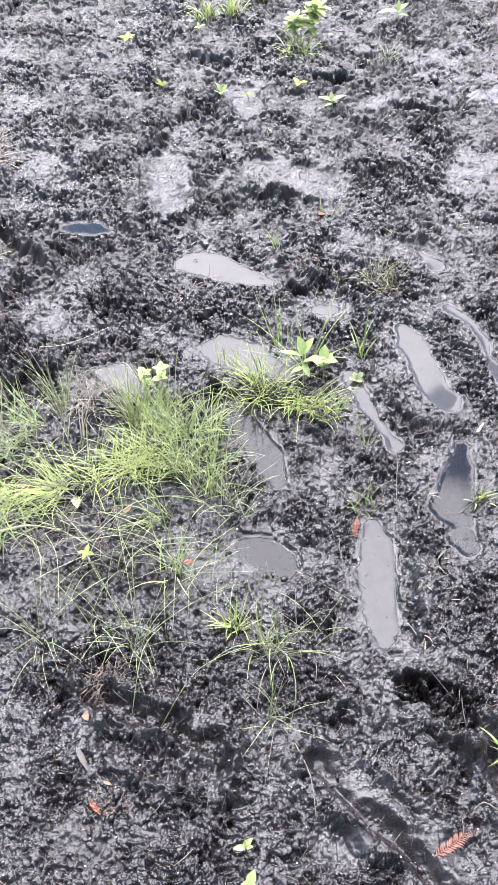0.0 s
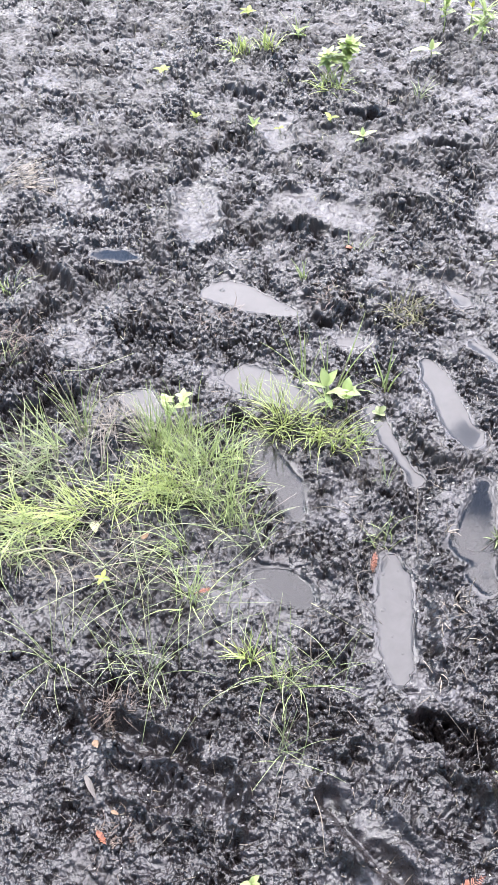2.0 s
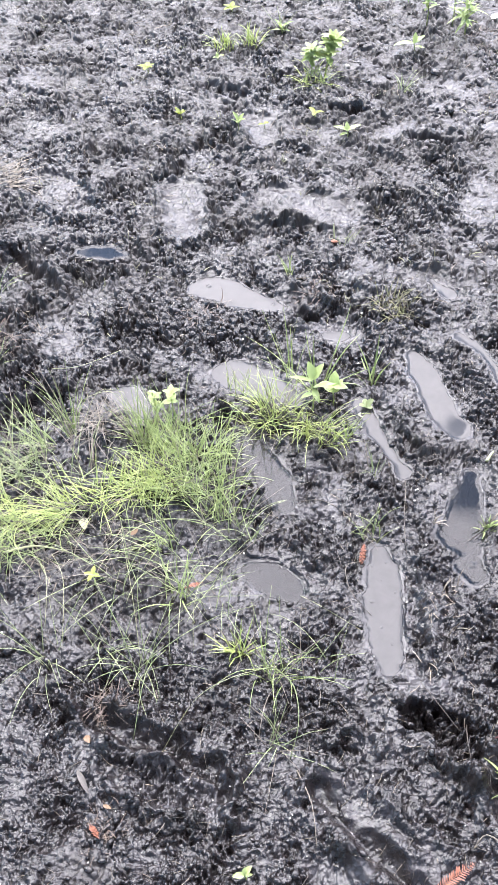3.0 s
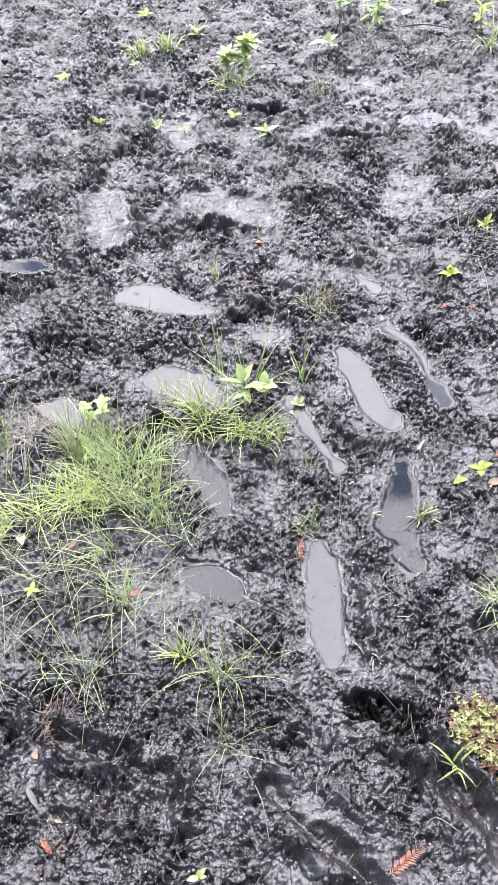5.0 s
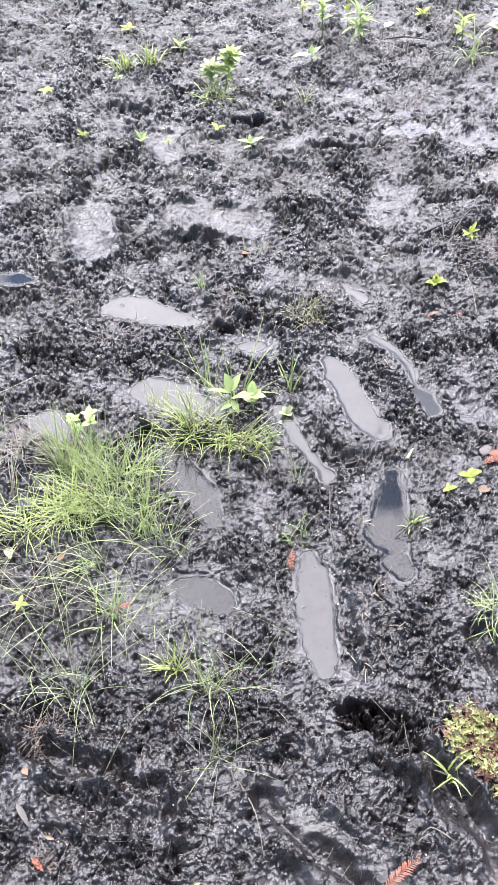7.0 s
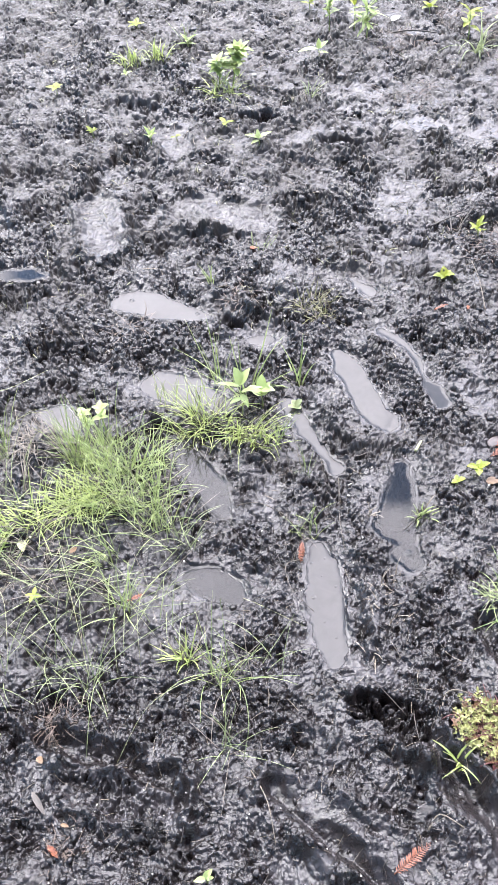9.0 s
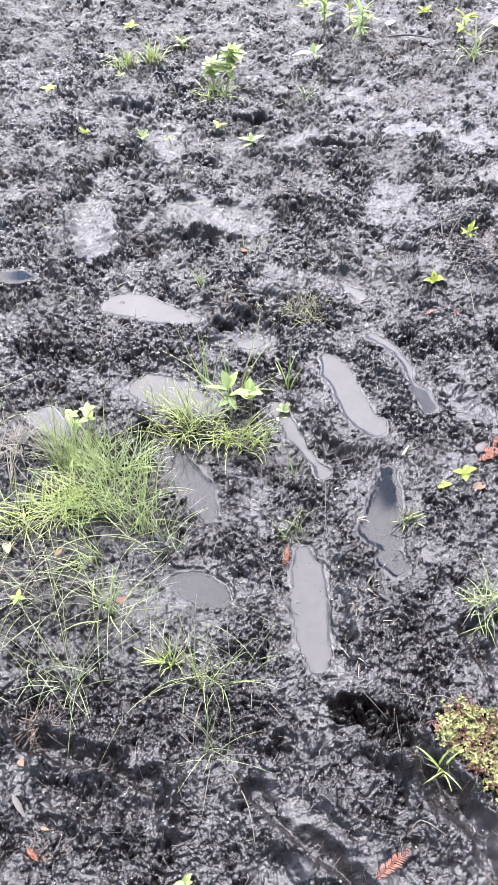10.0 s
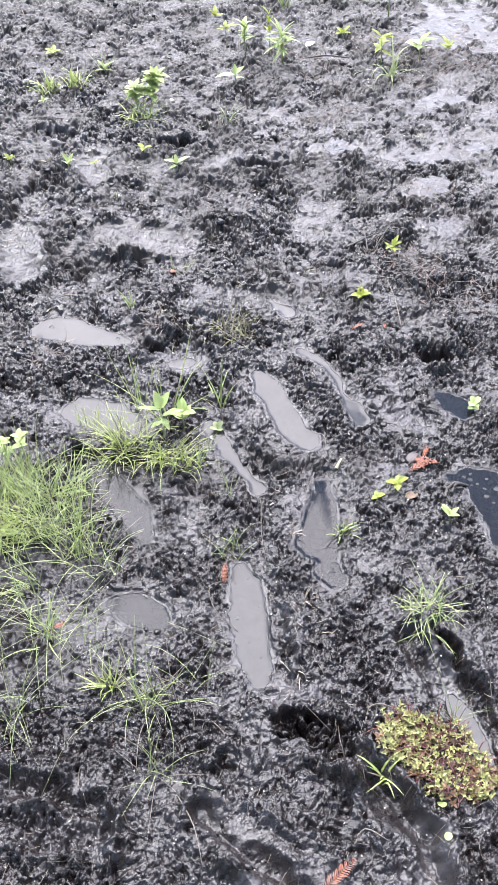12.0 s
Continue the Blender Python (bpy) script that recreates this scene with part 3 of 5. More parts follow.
# ---- plants ----
def ribbon(base, turn, length, width, rise, droop, sway=0.0, steps=6, fold=0.25):
    """A blade: a folded tapering ribbon that leaves at rise degrees and bends down by droop degrees over its length."""
    verts, faces = [], []
    p = Vector(base)
    for i in range(steps + 1):
        k = i / steps
        e, a = radians(rise - droop * k ** 1.3), radians(turn + sway * k)
        way = Vector((math.cos(a) * math.cos(e), math.sin(a) * math.cos(e), math.sin(e)))
        side = Vector((-math.sin(a), math.cos(a), 0))
        up = way.cross(side) * -1
        w = width * 0.5 * min(1.0, 0.55 + 2 * k) * (1 - k ** 2.2) + 0.0002
        verts += [tuple(p + side * w + up * w * fold), tuple(p), tuple(p - side * w + up * w * fold)]
        if i < steps:
            faces += [(3 * i, 3 * i + 1, 3 * i + 4, 3 * i + 3), (3 * i + 1, 3 * i + 2, 3 * i + 5, 3 * i + 4)]
        p = p + way * (length / steps)
    return verts, faces


def gather(pieces):
    verts, faces = [], []
    for v, f in pieces:
        n = len(verts)
        verts += v
        faces += [tuple(i + n for i in face) for face in f]
    return verts, faces


def tube(points, radii, sides=5):
    verts, faces = [], []
    for i, p in enumerate(points):
        p = Vector(p)
        way = (Vector(points[min(i + 1, len(points) - 1)]) - Vector(points[max(i - 1, 0)])).normalized()
        side = way.orthogonal().normalized()
        other = way.cross(side)
        for j in range(sides):
            a = 2 * math.pi * j / sides
            verts.append(tuple(p + (side * math.cos(a) + other * math.sin(a)) * radii[i]))
        if i:
            for j in range(sides):
                a, b = (i - 1) * sides + j, (i - 1) * sides + (j + 1) % sides
                faces.append((a, b, b + sides, a + sides))
    faces.append(tuple(range(sides))[::-1])
    faces.append(tuple(len(verts) - sides + j for j in range(sides)))
    return verts, faces


def lie(x, y, turn, length, lift=0.001):
    """The pose of a thin thing of that length which lies on the uneven ground along turn."""
    ks = np.linspace(0, 1, 9)
    c, s = math.cos(radians(turn)), math.sin(radians(turn))
    z = ground_height(x + ks * length * c, y + ks * length * s)[0]
    slope = float(np.clip((z[6:].mean() - z[:3].mean()) / (length * 0.75), -0.6, 0.6))
    start = float(np.max(z - slope * ks * length)) * 0.7 + float(np.mean(z - slope * ks * length)) * 0.3
    return pose(x, y, start + lift, 0, 0, turn) @ pose(0, 0, 0, 0, -math.degrees(math.atan(slope)), 0)


def leaf_shape(length, width, kind="ovate", bend=25.0, fold=0.22, steps=8):
    """A leaf along +x from its stalk, folded on its midrib and bent down towards its tip."""
    verts, faces = [], []
    p, e = Vector((0, 0, 0)), radians(bend * 0.4)
    for i in range(steps + 1):
        k = i / steps
        if kind == "ovate":
            w = math.sin(math.pi * min(1.0, k ** 0.75)) ** 0.85
        elif kind == "round":
            w = math.sqrt(max(0.0, 1 - (2 * k - 1) ** 2))
        else:
            w = math.sin(math.pi * k ** 0.9) ** 0.7 * (1 - 0.25 * k)
        w = w * width / 2 + 0.0004
        lift = w * fold
        verts += [(p.x, w, p.z + lift), (p.x, w * 0.5, p.z + lift * 0.35), (p.x, 0, p.z), (p.x, -w * 0.5, p.z + lift * 0.35), (p.x, -w, p.z + lift)]
        if i < steps:
            for j in range(4):
                faces.append((5 * i + j, 5 * i + j + 1, 5 * i + j + 6, 5 * i + j + 5))
        e -= radians(bend) / steps
        p = p + Vector((math.cos(e), 0, math.sin(e))) * (length / steps)
    return verts, faces


def leafy(name, x, y, high, leaves, label, category, material, stem=STEM, lean=(0.0, 0.0), thick=0.0016, group="", z=None):
    """A small plant: a stem, and leaves as (share of the height, turn, rise, length, width, kind)."""
    ob = tagged(thing(name, x, y, z), label, category, group)
    top = Vector((lean[0], lean[1], high))
    line = [(0, 0, -0.015), tuple(top * 0.35 + Vector((0.002, 0, 0))), tuple(top * 0.7), tuple(top)]
    part("stem", mesh_of("stem", *tube(line, [thick, thick, thick * 0.8, thick * 0.5]), stem), ob)
    for share, turn, rise, length, width, kind in leaves:
        me = mesh_of("leaf", *leaf_shape(length, width, kind), material)
        at = top * share
        part("leaf", me, ob, m=pose(at.x, at.y, at.z, 0, -rise, turn))
    return ob


def grass_tuft(x, y, count, spread, length, width, rise, droop, material, label, seed, facing=(0, 360), name="grass_tuft", split=True, group="small grass tufts", dead=0.0, sway=35):
    """A tuft of blades. split: each blade is a part of its own; else the blades are one mesh of stuff."""
    r = random.Random(seed)
    z0 = ground_z(x, y)
    spots = [(r.uniform(0, 2 * math.pi), spread * math.sqrt(r.random())) for i in range(count)]
    bx, by = np.array([d * math.cos(a) for a, d in spots]), np.array([d * math.sin(a) for a, d in spots])
    bz = ground_height(x + bx, y + by)[0] - z0
    pieces = []
    for i in range(count):
        v, f = ribbon((bx[i], by[i], bz[i] - 0.008), r.uniform(*facing), r.uniform(*length), width * r.uniform(0.7, 1.25),
                      r.uniform(*rise), r.uniform(*droop), r.uniform(-sway, sway), 8 if sway > 50 else 6)
        pieces.append((v, f, STRAW if r.random() < dead else material))
    if split:
        ob = tagged(thing(name, x, y, z0), label, "grass", group)
        for v, f, m in pieces:
            part("blade", mesh_of("blade", v, f, m), ob)
        return ob
    v, f = gather([(p[0], p[1]) for p in pieces])
    me = mesh_of(name, v, f, material)
    me.materials.append(STRAW)
    slots = []
    for p in pieces:
        slots += [1 if p[2] is STRAW else 0] * len(p[1])
    me.polygons.foreach_set("material_index", np.array(slots, np.int32))
    ob = new(name, me)
    ob.matrix_basis = pose(x, y, z0)
    return tagged(ob, label, "grass", group, "stuff")


# the large patch of fine grass: tussocks of many blades
LUSH = "lush light green tussock of fine arching grass"
THIN = "sparse tussock of thin grey-green grass over mud"


def tussock(seed, x, y, n, spread, lo, hi, rise, droop, mat, facing=(0, 360), label=LUSH, dead=0.10, wide=0.0015, sway=38):
    grass_tuft(x, y, n, spread, (lo, hi), wide, rise, droop, mat, label, seed, facing, "grass_tussock", False, "grass patch", dead, sway)


# the bright ridge of the patch
tussock(100, -0.352, 1.250, 90, 0.022, 0.05, 0.13, (15, 60), (20, 70), GRASS_PALE, (110, 260), wide=0.0013)
tussock(101, -0.420, 1.265, 60, 0.035, 0.05, 0.13, (10, 50), (10, 60), GRASS_PALE, (130, 270), wide=0.0013)
tussock(102, -0.300, 1.280, 60, 0.030, 0.05, 0.12, (20, 70), (20, 80), GRASS_PALE, (60, 330))
tussock(103, -0.225, 1.300, 130, 0.032, 0.05, 0.11, (15, 60), (20, 80), GRASS_PALE, (60, 360))
tussock(104, -0.180, 1.325, 120, 0.032, 0.05, 0.11, (15, 60), (20, 80), GRASS_PALE, (30, 360))
tussock(105, -0.475, 1.250, 60, 0.035, 0.05, 0.14, (10, 50), (20, 80), GRASS_PALE, (90, 300))
# upright clump behind the ridge
tussock(106, -0.212, 1.400, 60, 0.018, 0.08, 0.17, (50, 88), (5, 45), GRASS, (20, 200))
tussock(107, -0.170, 1.400, 90, 0.026, 0.07, 0.16, (45, 88), (10, 60), GRASS)
tussock(108, -0.120, 1.370, 95, 0.035, 0.07, 0.15, (35, 85), (20, 80), GRASS)
tussock(109, -0.150, 1.470, 40, 0.030, 0.07, 0.15, (50, 88), (10, 60), GRASS)
tussock(110, -0.070, 1.400, 40, 0.035, 0.06, 0.13, (35, 85), (20, 90), GRASS, (0, 360))
# thin clumps round the dead mound
tussock(111, -0.367, 1.445, 26, 0.014, 0.09, 0.19, (45, 85), (5, 50), GRASS, (60, 170), dead=0.25)
tussock(112, -0.409, 1.425, 34, 0.020, 0.07, 0.16, (20, 65), (10, 60), GRASS, (120, 250), dead=0.25)
tussock(113, -0.465, 1.400, 60, 0.050, 0.06, 0.16, (15, 65), (10, 70), GRASS_DULL, (60, 300), THIN, 0.2)
tussock(114, -0.440, 1.340, 60, 0.050, 0.06, 0.15, (15, 65), (10, 70), GRASS_DULL, (60, 300), THIN, 0.2)
tussock(115, -0.340, 1.360, 24, 0.040, 0.06, 0.14, (15, 65), (10, 70), GRASS_DULL, (60, 300), THIN, 0.4)
# open grass in front of the ridge
tussock(131, -0.475, 1.165, 44, 0.040, 0.05, 0.14, (20, 75), (20, 90), GRASS, dead=0.2)
tussock(116, -0.440, 1.215, 90, 0.050, 0.06, 0.16, (15, 70), (20, 90), GRASS, (150, 390), dead=0.2)
tussock(117, -0.390, 1.200, 30, 0.045, 0.06, 0.14, (15, 70), (20, 90), GRASS_DULL, (150, 390), THIN, 0.2)
tussock(118, -0.175, 1.290, 60, 0.030, 0.06, 0.14, (30, 85), (20, 90), GRASS, (150, 390))
tussock(119, -0.119, 1.285, 70, 0.030, 0.07, 0.15, (35, 88), (10, 80), GRASS, dead=0.15)
tussock(120, -0.059, 1.240, 64, 0.035, 0.06, 0.15, (35, 88), (10, 80), GRASS, dead=0.15)
tussock(121, -0.060, 1.320, 54, 0.035, 0.06, 0.14, (35, 85), (20, 90), GRASS, dead=0.15)
tussock(122, -0.150, 1.175, 34, 0.025, 0.04, 0.12, (20, 80), (10, 80), GRASS, (90, 300), dead=0.2)
tussock(123, -0.010, 1.200, 26, 0.035, 0.06, 0.14, (25, 80), (20, 90), GRASS_DULL, label=THIN, dead=0.2)
tussock(124, -0.230, 1.130, 26, 0.060, 0.08, 0.18, (15, 70), (10, 80), GRASS_DULL, label=THIN, dead=0.35, wide=0.0012)
tussock(125, -0.100, 1.100, 28, 0.060, 0.08, 0.18, (15, 70), (10, 80), GRASS_DULL, label=THIN, dead=0.3, wide=0.0012)
# grass in and beside the shallow puddle
tussock(126, 0.060, 1.530, 81, 0.040, 0.06, 0.13, (40, 85), (20, 90), GRASS_PALE)
tussock(127, 0.120, 1.470, 81, 0.036, 0.06, 0.13, (40, 85), (20, 90), GRASS_PALE, (180, 380))
tussock(128, 0.160, 1.440, 45, 0.026, 0.05, 0.12, (40, 85), (20, 90), GRASS_PALE, (180, 380))
tussock(129, -0.015, 1.615, 34, 0.040, 0.04, 0.09, (60, 88), (10, 50), GRASS_PALE, wide=0.0012)
tussock(130, 0.020, 1.485, 59, 0.040, 0.05, 0.12, (30, 80), (20, 90), GRASS_PALE, (150, 390), dead=0.2)
grass_tuft(-0.285, 1.455, 190, 0.055, (0.04, 0.11), 0.0013, (5, 50), (50, 120), STRAW, "brown mound of dead matted grass", 140, (0, 360), "dead_grass_mound", False, "grass patch")
grass_tuft(-0.372, 1.145, 90, 0.045, (0.03, 0.10), 0.0014, (0, 45), (10, 80), STRAW, "brown tangle of dead stems below the grass", 147, (0, 360), "dead_grass_mound", False, "grass patch", sway=70)
grass_tuft(-0.275, 1.205, 80, 0.060, (0.03, 0.10), 0.0014, (0, 40), (10, 80), STRAW, "brown tangle of dead stems below the grass", 148, (0, 360), "dead_grass_mound", False, "grass patch", sway=70)
grass_tuft(-0.717, 2.510, 130, 0.055, (0.05, 0.14), 0.0020, (0, 30), (5, 50), LITTER, "heap of pale brown straw on mud", 149, (-30, 60), "straw_heap", False, "dead root tangles", sway=40)

# dry sprigs
SPRIG = "small pale dry sprig standing in mud"
for i, (x, y) in enumerate(((0.325, 1.008), (0.352, 0.962), (0.302, 0.902), (0.352, 1.045), (0.375, 1.057), (-0.535, 1.905), (-0.50, 1.82), (-0.60, 3.08), (-0.46, 2.94),
                            (-0.36, 2.80), (0.40, 3.03), (0.46, 2.96), (0.17, 2.53), (-0.24, 2.66), (-0.19, 1.93), (-0.17, 1.79), (0.36, 2.39), (0.36, 1.21), (0.60, 2.55), (0.42, 2.52))):
    grass_tuft(x, y, 7, 0.012, (0.015, 0.045), 0.0016 if y < 1.5 else 0.0026, (10, 80), (10, 90), LITTER, SPRIG, 300 + i, group="dry sprigs", name="dry_sprig", sway=60)

# tangles of dead roots
for x, y, n, spread, hi, seed in ((1.27, 3.20, 220, 0.14, 0.14, 141), (0.86, 2.02, 150, 0.08, 0.08, 142), (0.84, 3.30, 120, 0.09, 0.11, 143), (0.80, 2.13, 110, 0.07, 0.07, 144), (0.80, 2.90, 120, 0.09, 0.09, 145), (-0.225, 0.632, 150, 0.035, 0.04, 150), (-0.245, 0.850, 130, 0.035, 0.06, 151), (0.92, 1.88, 140, 0.10, 0.09, 152), (-0.590, 1.810, 120, 0.07, 0.07, 153), (-0.10, 1.86, 70, 0.06, 0.06, 154), (0.17, 1.95, 60, 0.05, 0.05, 155), (1.00, 2.40, 90, 0.08, 0.09, 146), (1.12, 3.42, 160, 0.11, 0.12, 156), (1.42, 3.30, 180, 0.13, 0.13, 157)):
    grass_tuft(x, y, n, spread, (0.02 if y < 1 else 0.04, hi), 0.0007 if y < 1 else 0.0016, (0, 40), (10, 90), ROOT, "brown tangle of dead roots on mud", seed, (0, 360), "root_tangle", False, "dead root tangles", sway=90)

# single tufts on the mud
SMALL = "small tuft of thin green grass in mud"


def tuft(seed, x, y, n, spread, lo, hi, wide, rise, droop, mat, label):
    fine = y < 1.25 and wide < 0.0027
    grass_tuft(x, y, int(n * 1.3) if fine else n, spread * (1.3 if fine else 1.0), (lo * 0.7, hi * 1.1) if fine else (lo, hi), wide * (0.46 if fine else 0.8), rise,
               (droop[0] + 5, droop[1] + 15) if fine else droop, mat, label, seed, dead=0.2 if fine else 0.12, sway=32)


tuft(200, -0.022, 0.937, 44, 0.012, 0.03, 0.085, 0.0029, (35, 88), (0, 60), GRASS_PALE, "bright green tuft of young grass in mud")
tuft(201, 0.035, 0.895, 40, 0.022, 0.06, 0.15, 0.0024, (45, 88), (10, 80), GRASS, "tall thin light green grass tuft in mud")
tuft(202, 0.110, 0.900, 12, 0.030, 0.07, 0.15, 0.0020, (40, 88), (10, 70), GRASS_DULL, SMALL)
tuft(203, -0.355, 0.930, 14, 0.020, 0.07, 0.16, 0.0022, (35, 80), (30, 90), GRASS_DULL, SMALL)
tuft(204, -0.250, 0.945, 16, 0.020, 0.06, 0.14, 0.0022, (35, 85), (30, 90), GRASS_DULL, SMALL)
tuft(205, -0.190, 0.912, 16, 0.012, 0.10, 0.20, 0.0024, (35, 80), (20, 80), GRASS_DULL, SMALL)
tuft(206, -0.128, 1.050, 18, 0.015, 0.05, 0.11, 0.0028, (40, 85), (20, 70), GRASS, SMALL)
tuft(207, -0.240, 1.080, 14, 0.030, 0.08, 0.16, 0.0022, (30, 80), (20, 90), GRASS_DULL, SMALL)
tuft(208, -0.050, 1.020, 10, 0.030, 0.06, 0.14, 0.0020, (30, 80), (20, 90), GRASS_DULL, SMALL)
tuft(209, 0.035, 0.765, 16, 0.014, 0.06, 0.14, 0.0022, (20, 75), (10, 70), GRASS_DULL, "half-dead sprawling grass tuft in mud")
tuft(210, 0.228, 1.190, 22, 0.018, 0.035, 0.08, 0.0020, (40, 88), (20, 80), GRASS, "small green grass tuft behind a boot print")
tuft(211, 0.455, 1.205, 20, 0.010, 0.03, 0.055, 0.0050, (50, 88), (30, 90), GRASS, "broad-bladed green grass tuft at a puddle")
tuft(212, 0.268, 1.615, 8, 0.008, 0.06, 0.13, 0.0060, (35, 80), (10, 50), GRASS, "broad-bladed grass seedling in mud")
tuft(213, 0.150, 1.590, 16, 0.015, 0.12, 0.21, 0.0040, (40, 75), (10, 50), GRASS, "long green grass blades beside a leafy seedling")
tuft(214, 0.095, 1.640, 8, 0.016, 0.14, 0.21, 0.0034, (70, 88), (5, 35), GRASS, "few tall upright green grass blades")
tuft(215, 0.190, 1.430, 12, 0.014, 0.05, 0.10, 0.0036, (60, 88), (5, 40), GRASS, SMALL)
tuft(216, 0.250, 1.330, 8, 0.012, 0.05, 0.10, 0.0022, (50, 88), (5, 50), GRASS_DULL, SMALL)
grass_tuft(0.345, 1.858, 120, 0.042, (0.03, 0.075), 0.0019, (15, 75), (20, 90), OLIVE, "olive brown tuft of short grass in mud", 217, dead=0.3)
tuft(218, 0.560, 0.975, 100, 0.030, 0.03, 0.080, 0.0026, (15, 75), (20, 90), GRASS, "dark green grass tuft beside a boot track")
tuft(219, 0.396, 0.690, 12, 0.008, 0.04, 0.085, 0.0042, (45, 85), (30, 120), GRASS_PALE, "green grass tuft beside a creeping plant")
tuft(220, 0.545, 0.772, 10, 0.006, 0.06, 0.11, 0.0022, (60, 88), (5, 40), GRASS_DULL, "pale dry reed tuft at the water")
tuft(221, -0.081, 3.320, 44, 0.034, 0.05, 0.10, 0.0050, (40, 85), (20, 90), GRASS_PALE, "green grass tuft on churned mud")
tuft(222, 0.016, 3.320, 40, 0.028, 0.06, 0.11, 0.0050, (40, 85), (20, 80), GRASS_PALE, "green grass tuft on churned mud")
tuft(223, 0.123, 3.440, 10, 0.012, 0.05, 0.12, 0.0045, (50, 88), (10, 50), GRASS_DULL, SMALL)
tuft(224, 0.102, 2.020, 8, 0.008, 0.04, 0.08, 0.0040, (50, 85), (10, 50), GRASS, SMALL)
tuft(225, 0.490, 2.965, 18, 0.016, 0.06, 0.11, 0.0036, (20, 70), (10, 70), GRASS_DULL, "withered grass tuft on mud")
tuft(226, 0.868, 3.870, 16, 0.020, 0.08, 0.16, 0.0070, (50, 88), (10, 50), GRASS, "bright green grass tuft on far mud")
tuft(227, 0.240, 2.150, 9, 0.020, 0.03, 0.07, 0.0030, (40, 85), (10, 60), GRASS_DULL, SMALL)
tuft(228, 0.215, 3.050, 60, 0.045, 0.05, 0.10, 0.0050, (20, 70), (20, 80), GRASS_PALE, "green grass at the foot of a leafy plant")
tuft(230, -0.640, 1.985, 14, 0.020, 0.05, 0.12, 0.0026, (30, 80), (20, 80), GRASS, SMALL)
tuft(231, -0.600, 1.720, 16, 0.030, 0.05, 0.11, 0.0022, (20, 75), (20, 80), GRASS_DULL, SMALL)
tuft(229, 1.110, 3.170, 16, 0.02, 0.10, 0.18, 0.009, (40, 80), (40, 120), GRASS_DULL, "dull green arching grass tuft on far mud")


# ---- leafy seedlings ----
def rosette(count, length, width, kind, seed, rise=(5, 45), tiers=1):
    r = random.Random(seed)
    out, start = [], r.uniform(0, 360)
    for i in range(count):
        share = 1.0 - (i % tiers) / tiers * 0.6
        size = r.uniform(0.75, 1.15)
        out.append((share, start + i * 360 / count + r.uniform(-25, 25), r.uniform(*rise), length * size, width * size, kind))
    return out


SPROUT = "small light green seedling growing in mud"
leafy("seedling", 0.135, 1.520, 0.075, [
    (1.0, 115, 62, 0.042, 0.021, "ovate"), (1.0, 40, 45, 0.042, 0.020, "ovate"), (0.95, 170, 12, 0.052, 0.013, "lance"),
    (0.75, -5, 18, 0.050, 0.013, "lance"), (0.7, -65, -25, 0.034, 0.014, "ovate"), (0.55, -150, 5, 0.030, 0.013, "ovate")],
    "broad-leaved light green seedling among the grass", "seedling", LEAF, lean=(0.0, 0.01))
leafy("seedling", 0.180, 1.545, 0.06, rosette(6, 0.036, 0.022, "ovate", 3, rise=(10, 60), tiers=2),
      "broad-leaved light green seedling among the grass", "seedling", LEAF)
leafy("seedling", -0.196, 1.500, 0.085, rosette(9, 0.022, 0.014, "ovate", 5, rise=(0, 40), tiers=2), "light green rosette rising out of the grass", "seedling", LEAF)
leafy("seedling", -0.160, 1.495, 0.080, rosette(9, 0.022, 0.014, "ovate", 6, rise=(0, 40), tiers=2), "light green rosette rising out of the grass", "seedling", LEAF)
leafy("seedling", -0.287, 1.085, 0.030, [(1.0, 80, 15, 0.018, 0.008, "ovate"), (1.0, 170, 10, 0.016, 0.007, "ovate"), (1.0, 250, 10, 0.018, 0.008, "ovate"), (1.0, 335, 15, 0.018, 0.009, "ovate")],
      "yellow-green seedling with four leaves like a star", "seedling", LEAF_YELLOW)
leafy("seedling", -0.012, 0.560, 0.020, [(1.0, 35, 40, 0.017, 0.009, "ovate"), (0.8, 185, 5, 0.018, 0.009, "ovate"), (1.0, 75, 60, 0.012, 0.007, "ovate"), (0.7, 5, 10, 0.012, 0.006, "ovate")], SPROUT, "seedling", LEAF)
leafy("seedling", -0.008, 0.508, 0.018, rosette(3, 0.020, 0.012, "ovate", 8), SPROUT, "seedling", LEAF)
leafy("seedling", 0.659, 1.170, 0.022, rosette(5, 0.030, 0.014, "ovate", 9, rise=(10, 50)), "light green seedling with five leaves beside a puddle", "seedling", LEAF)
leafy("seedling", 0.540, 1.265, 0.012, rosette(3, 0.017, 0.012, "ovate", 10), SPROUT, "seedling", LEAF_YELLOW)
leafy("seedling", 0.587, 1.285, 0.014, rosette(4, 0.028, 0.017, "ovate", 11), "bright yellow-green seedling beside rust needles", "seedling", LEAF_YELLOW)
leafy("seedling", 0.679, 1.935, 0.018, rosette(5, 0.028, 0.018, "ovate", 12), "bright yellow-green seedling alone on mud", "seedling", LEAF_YELLOW)
leafy("seedling", 0.822, 1.490, 0.030, rosette(8, 0.018, 0.014, "round", 13, tiers=3), "small round-leaved seedling at a dark puddle", "seedling", LEAF)
leafy("seedling", 0.810, 2.105, 0.035, rosette(7, 0.032, 0.012, "lance", 14, tiers=3), "yellow-green seedling among dark twigs", "seedling", LEAF_YELLOW)
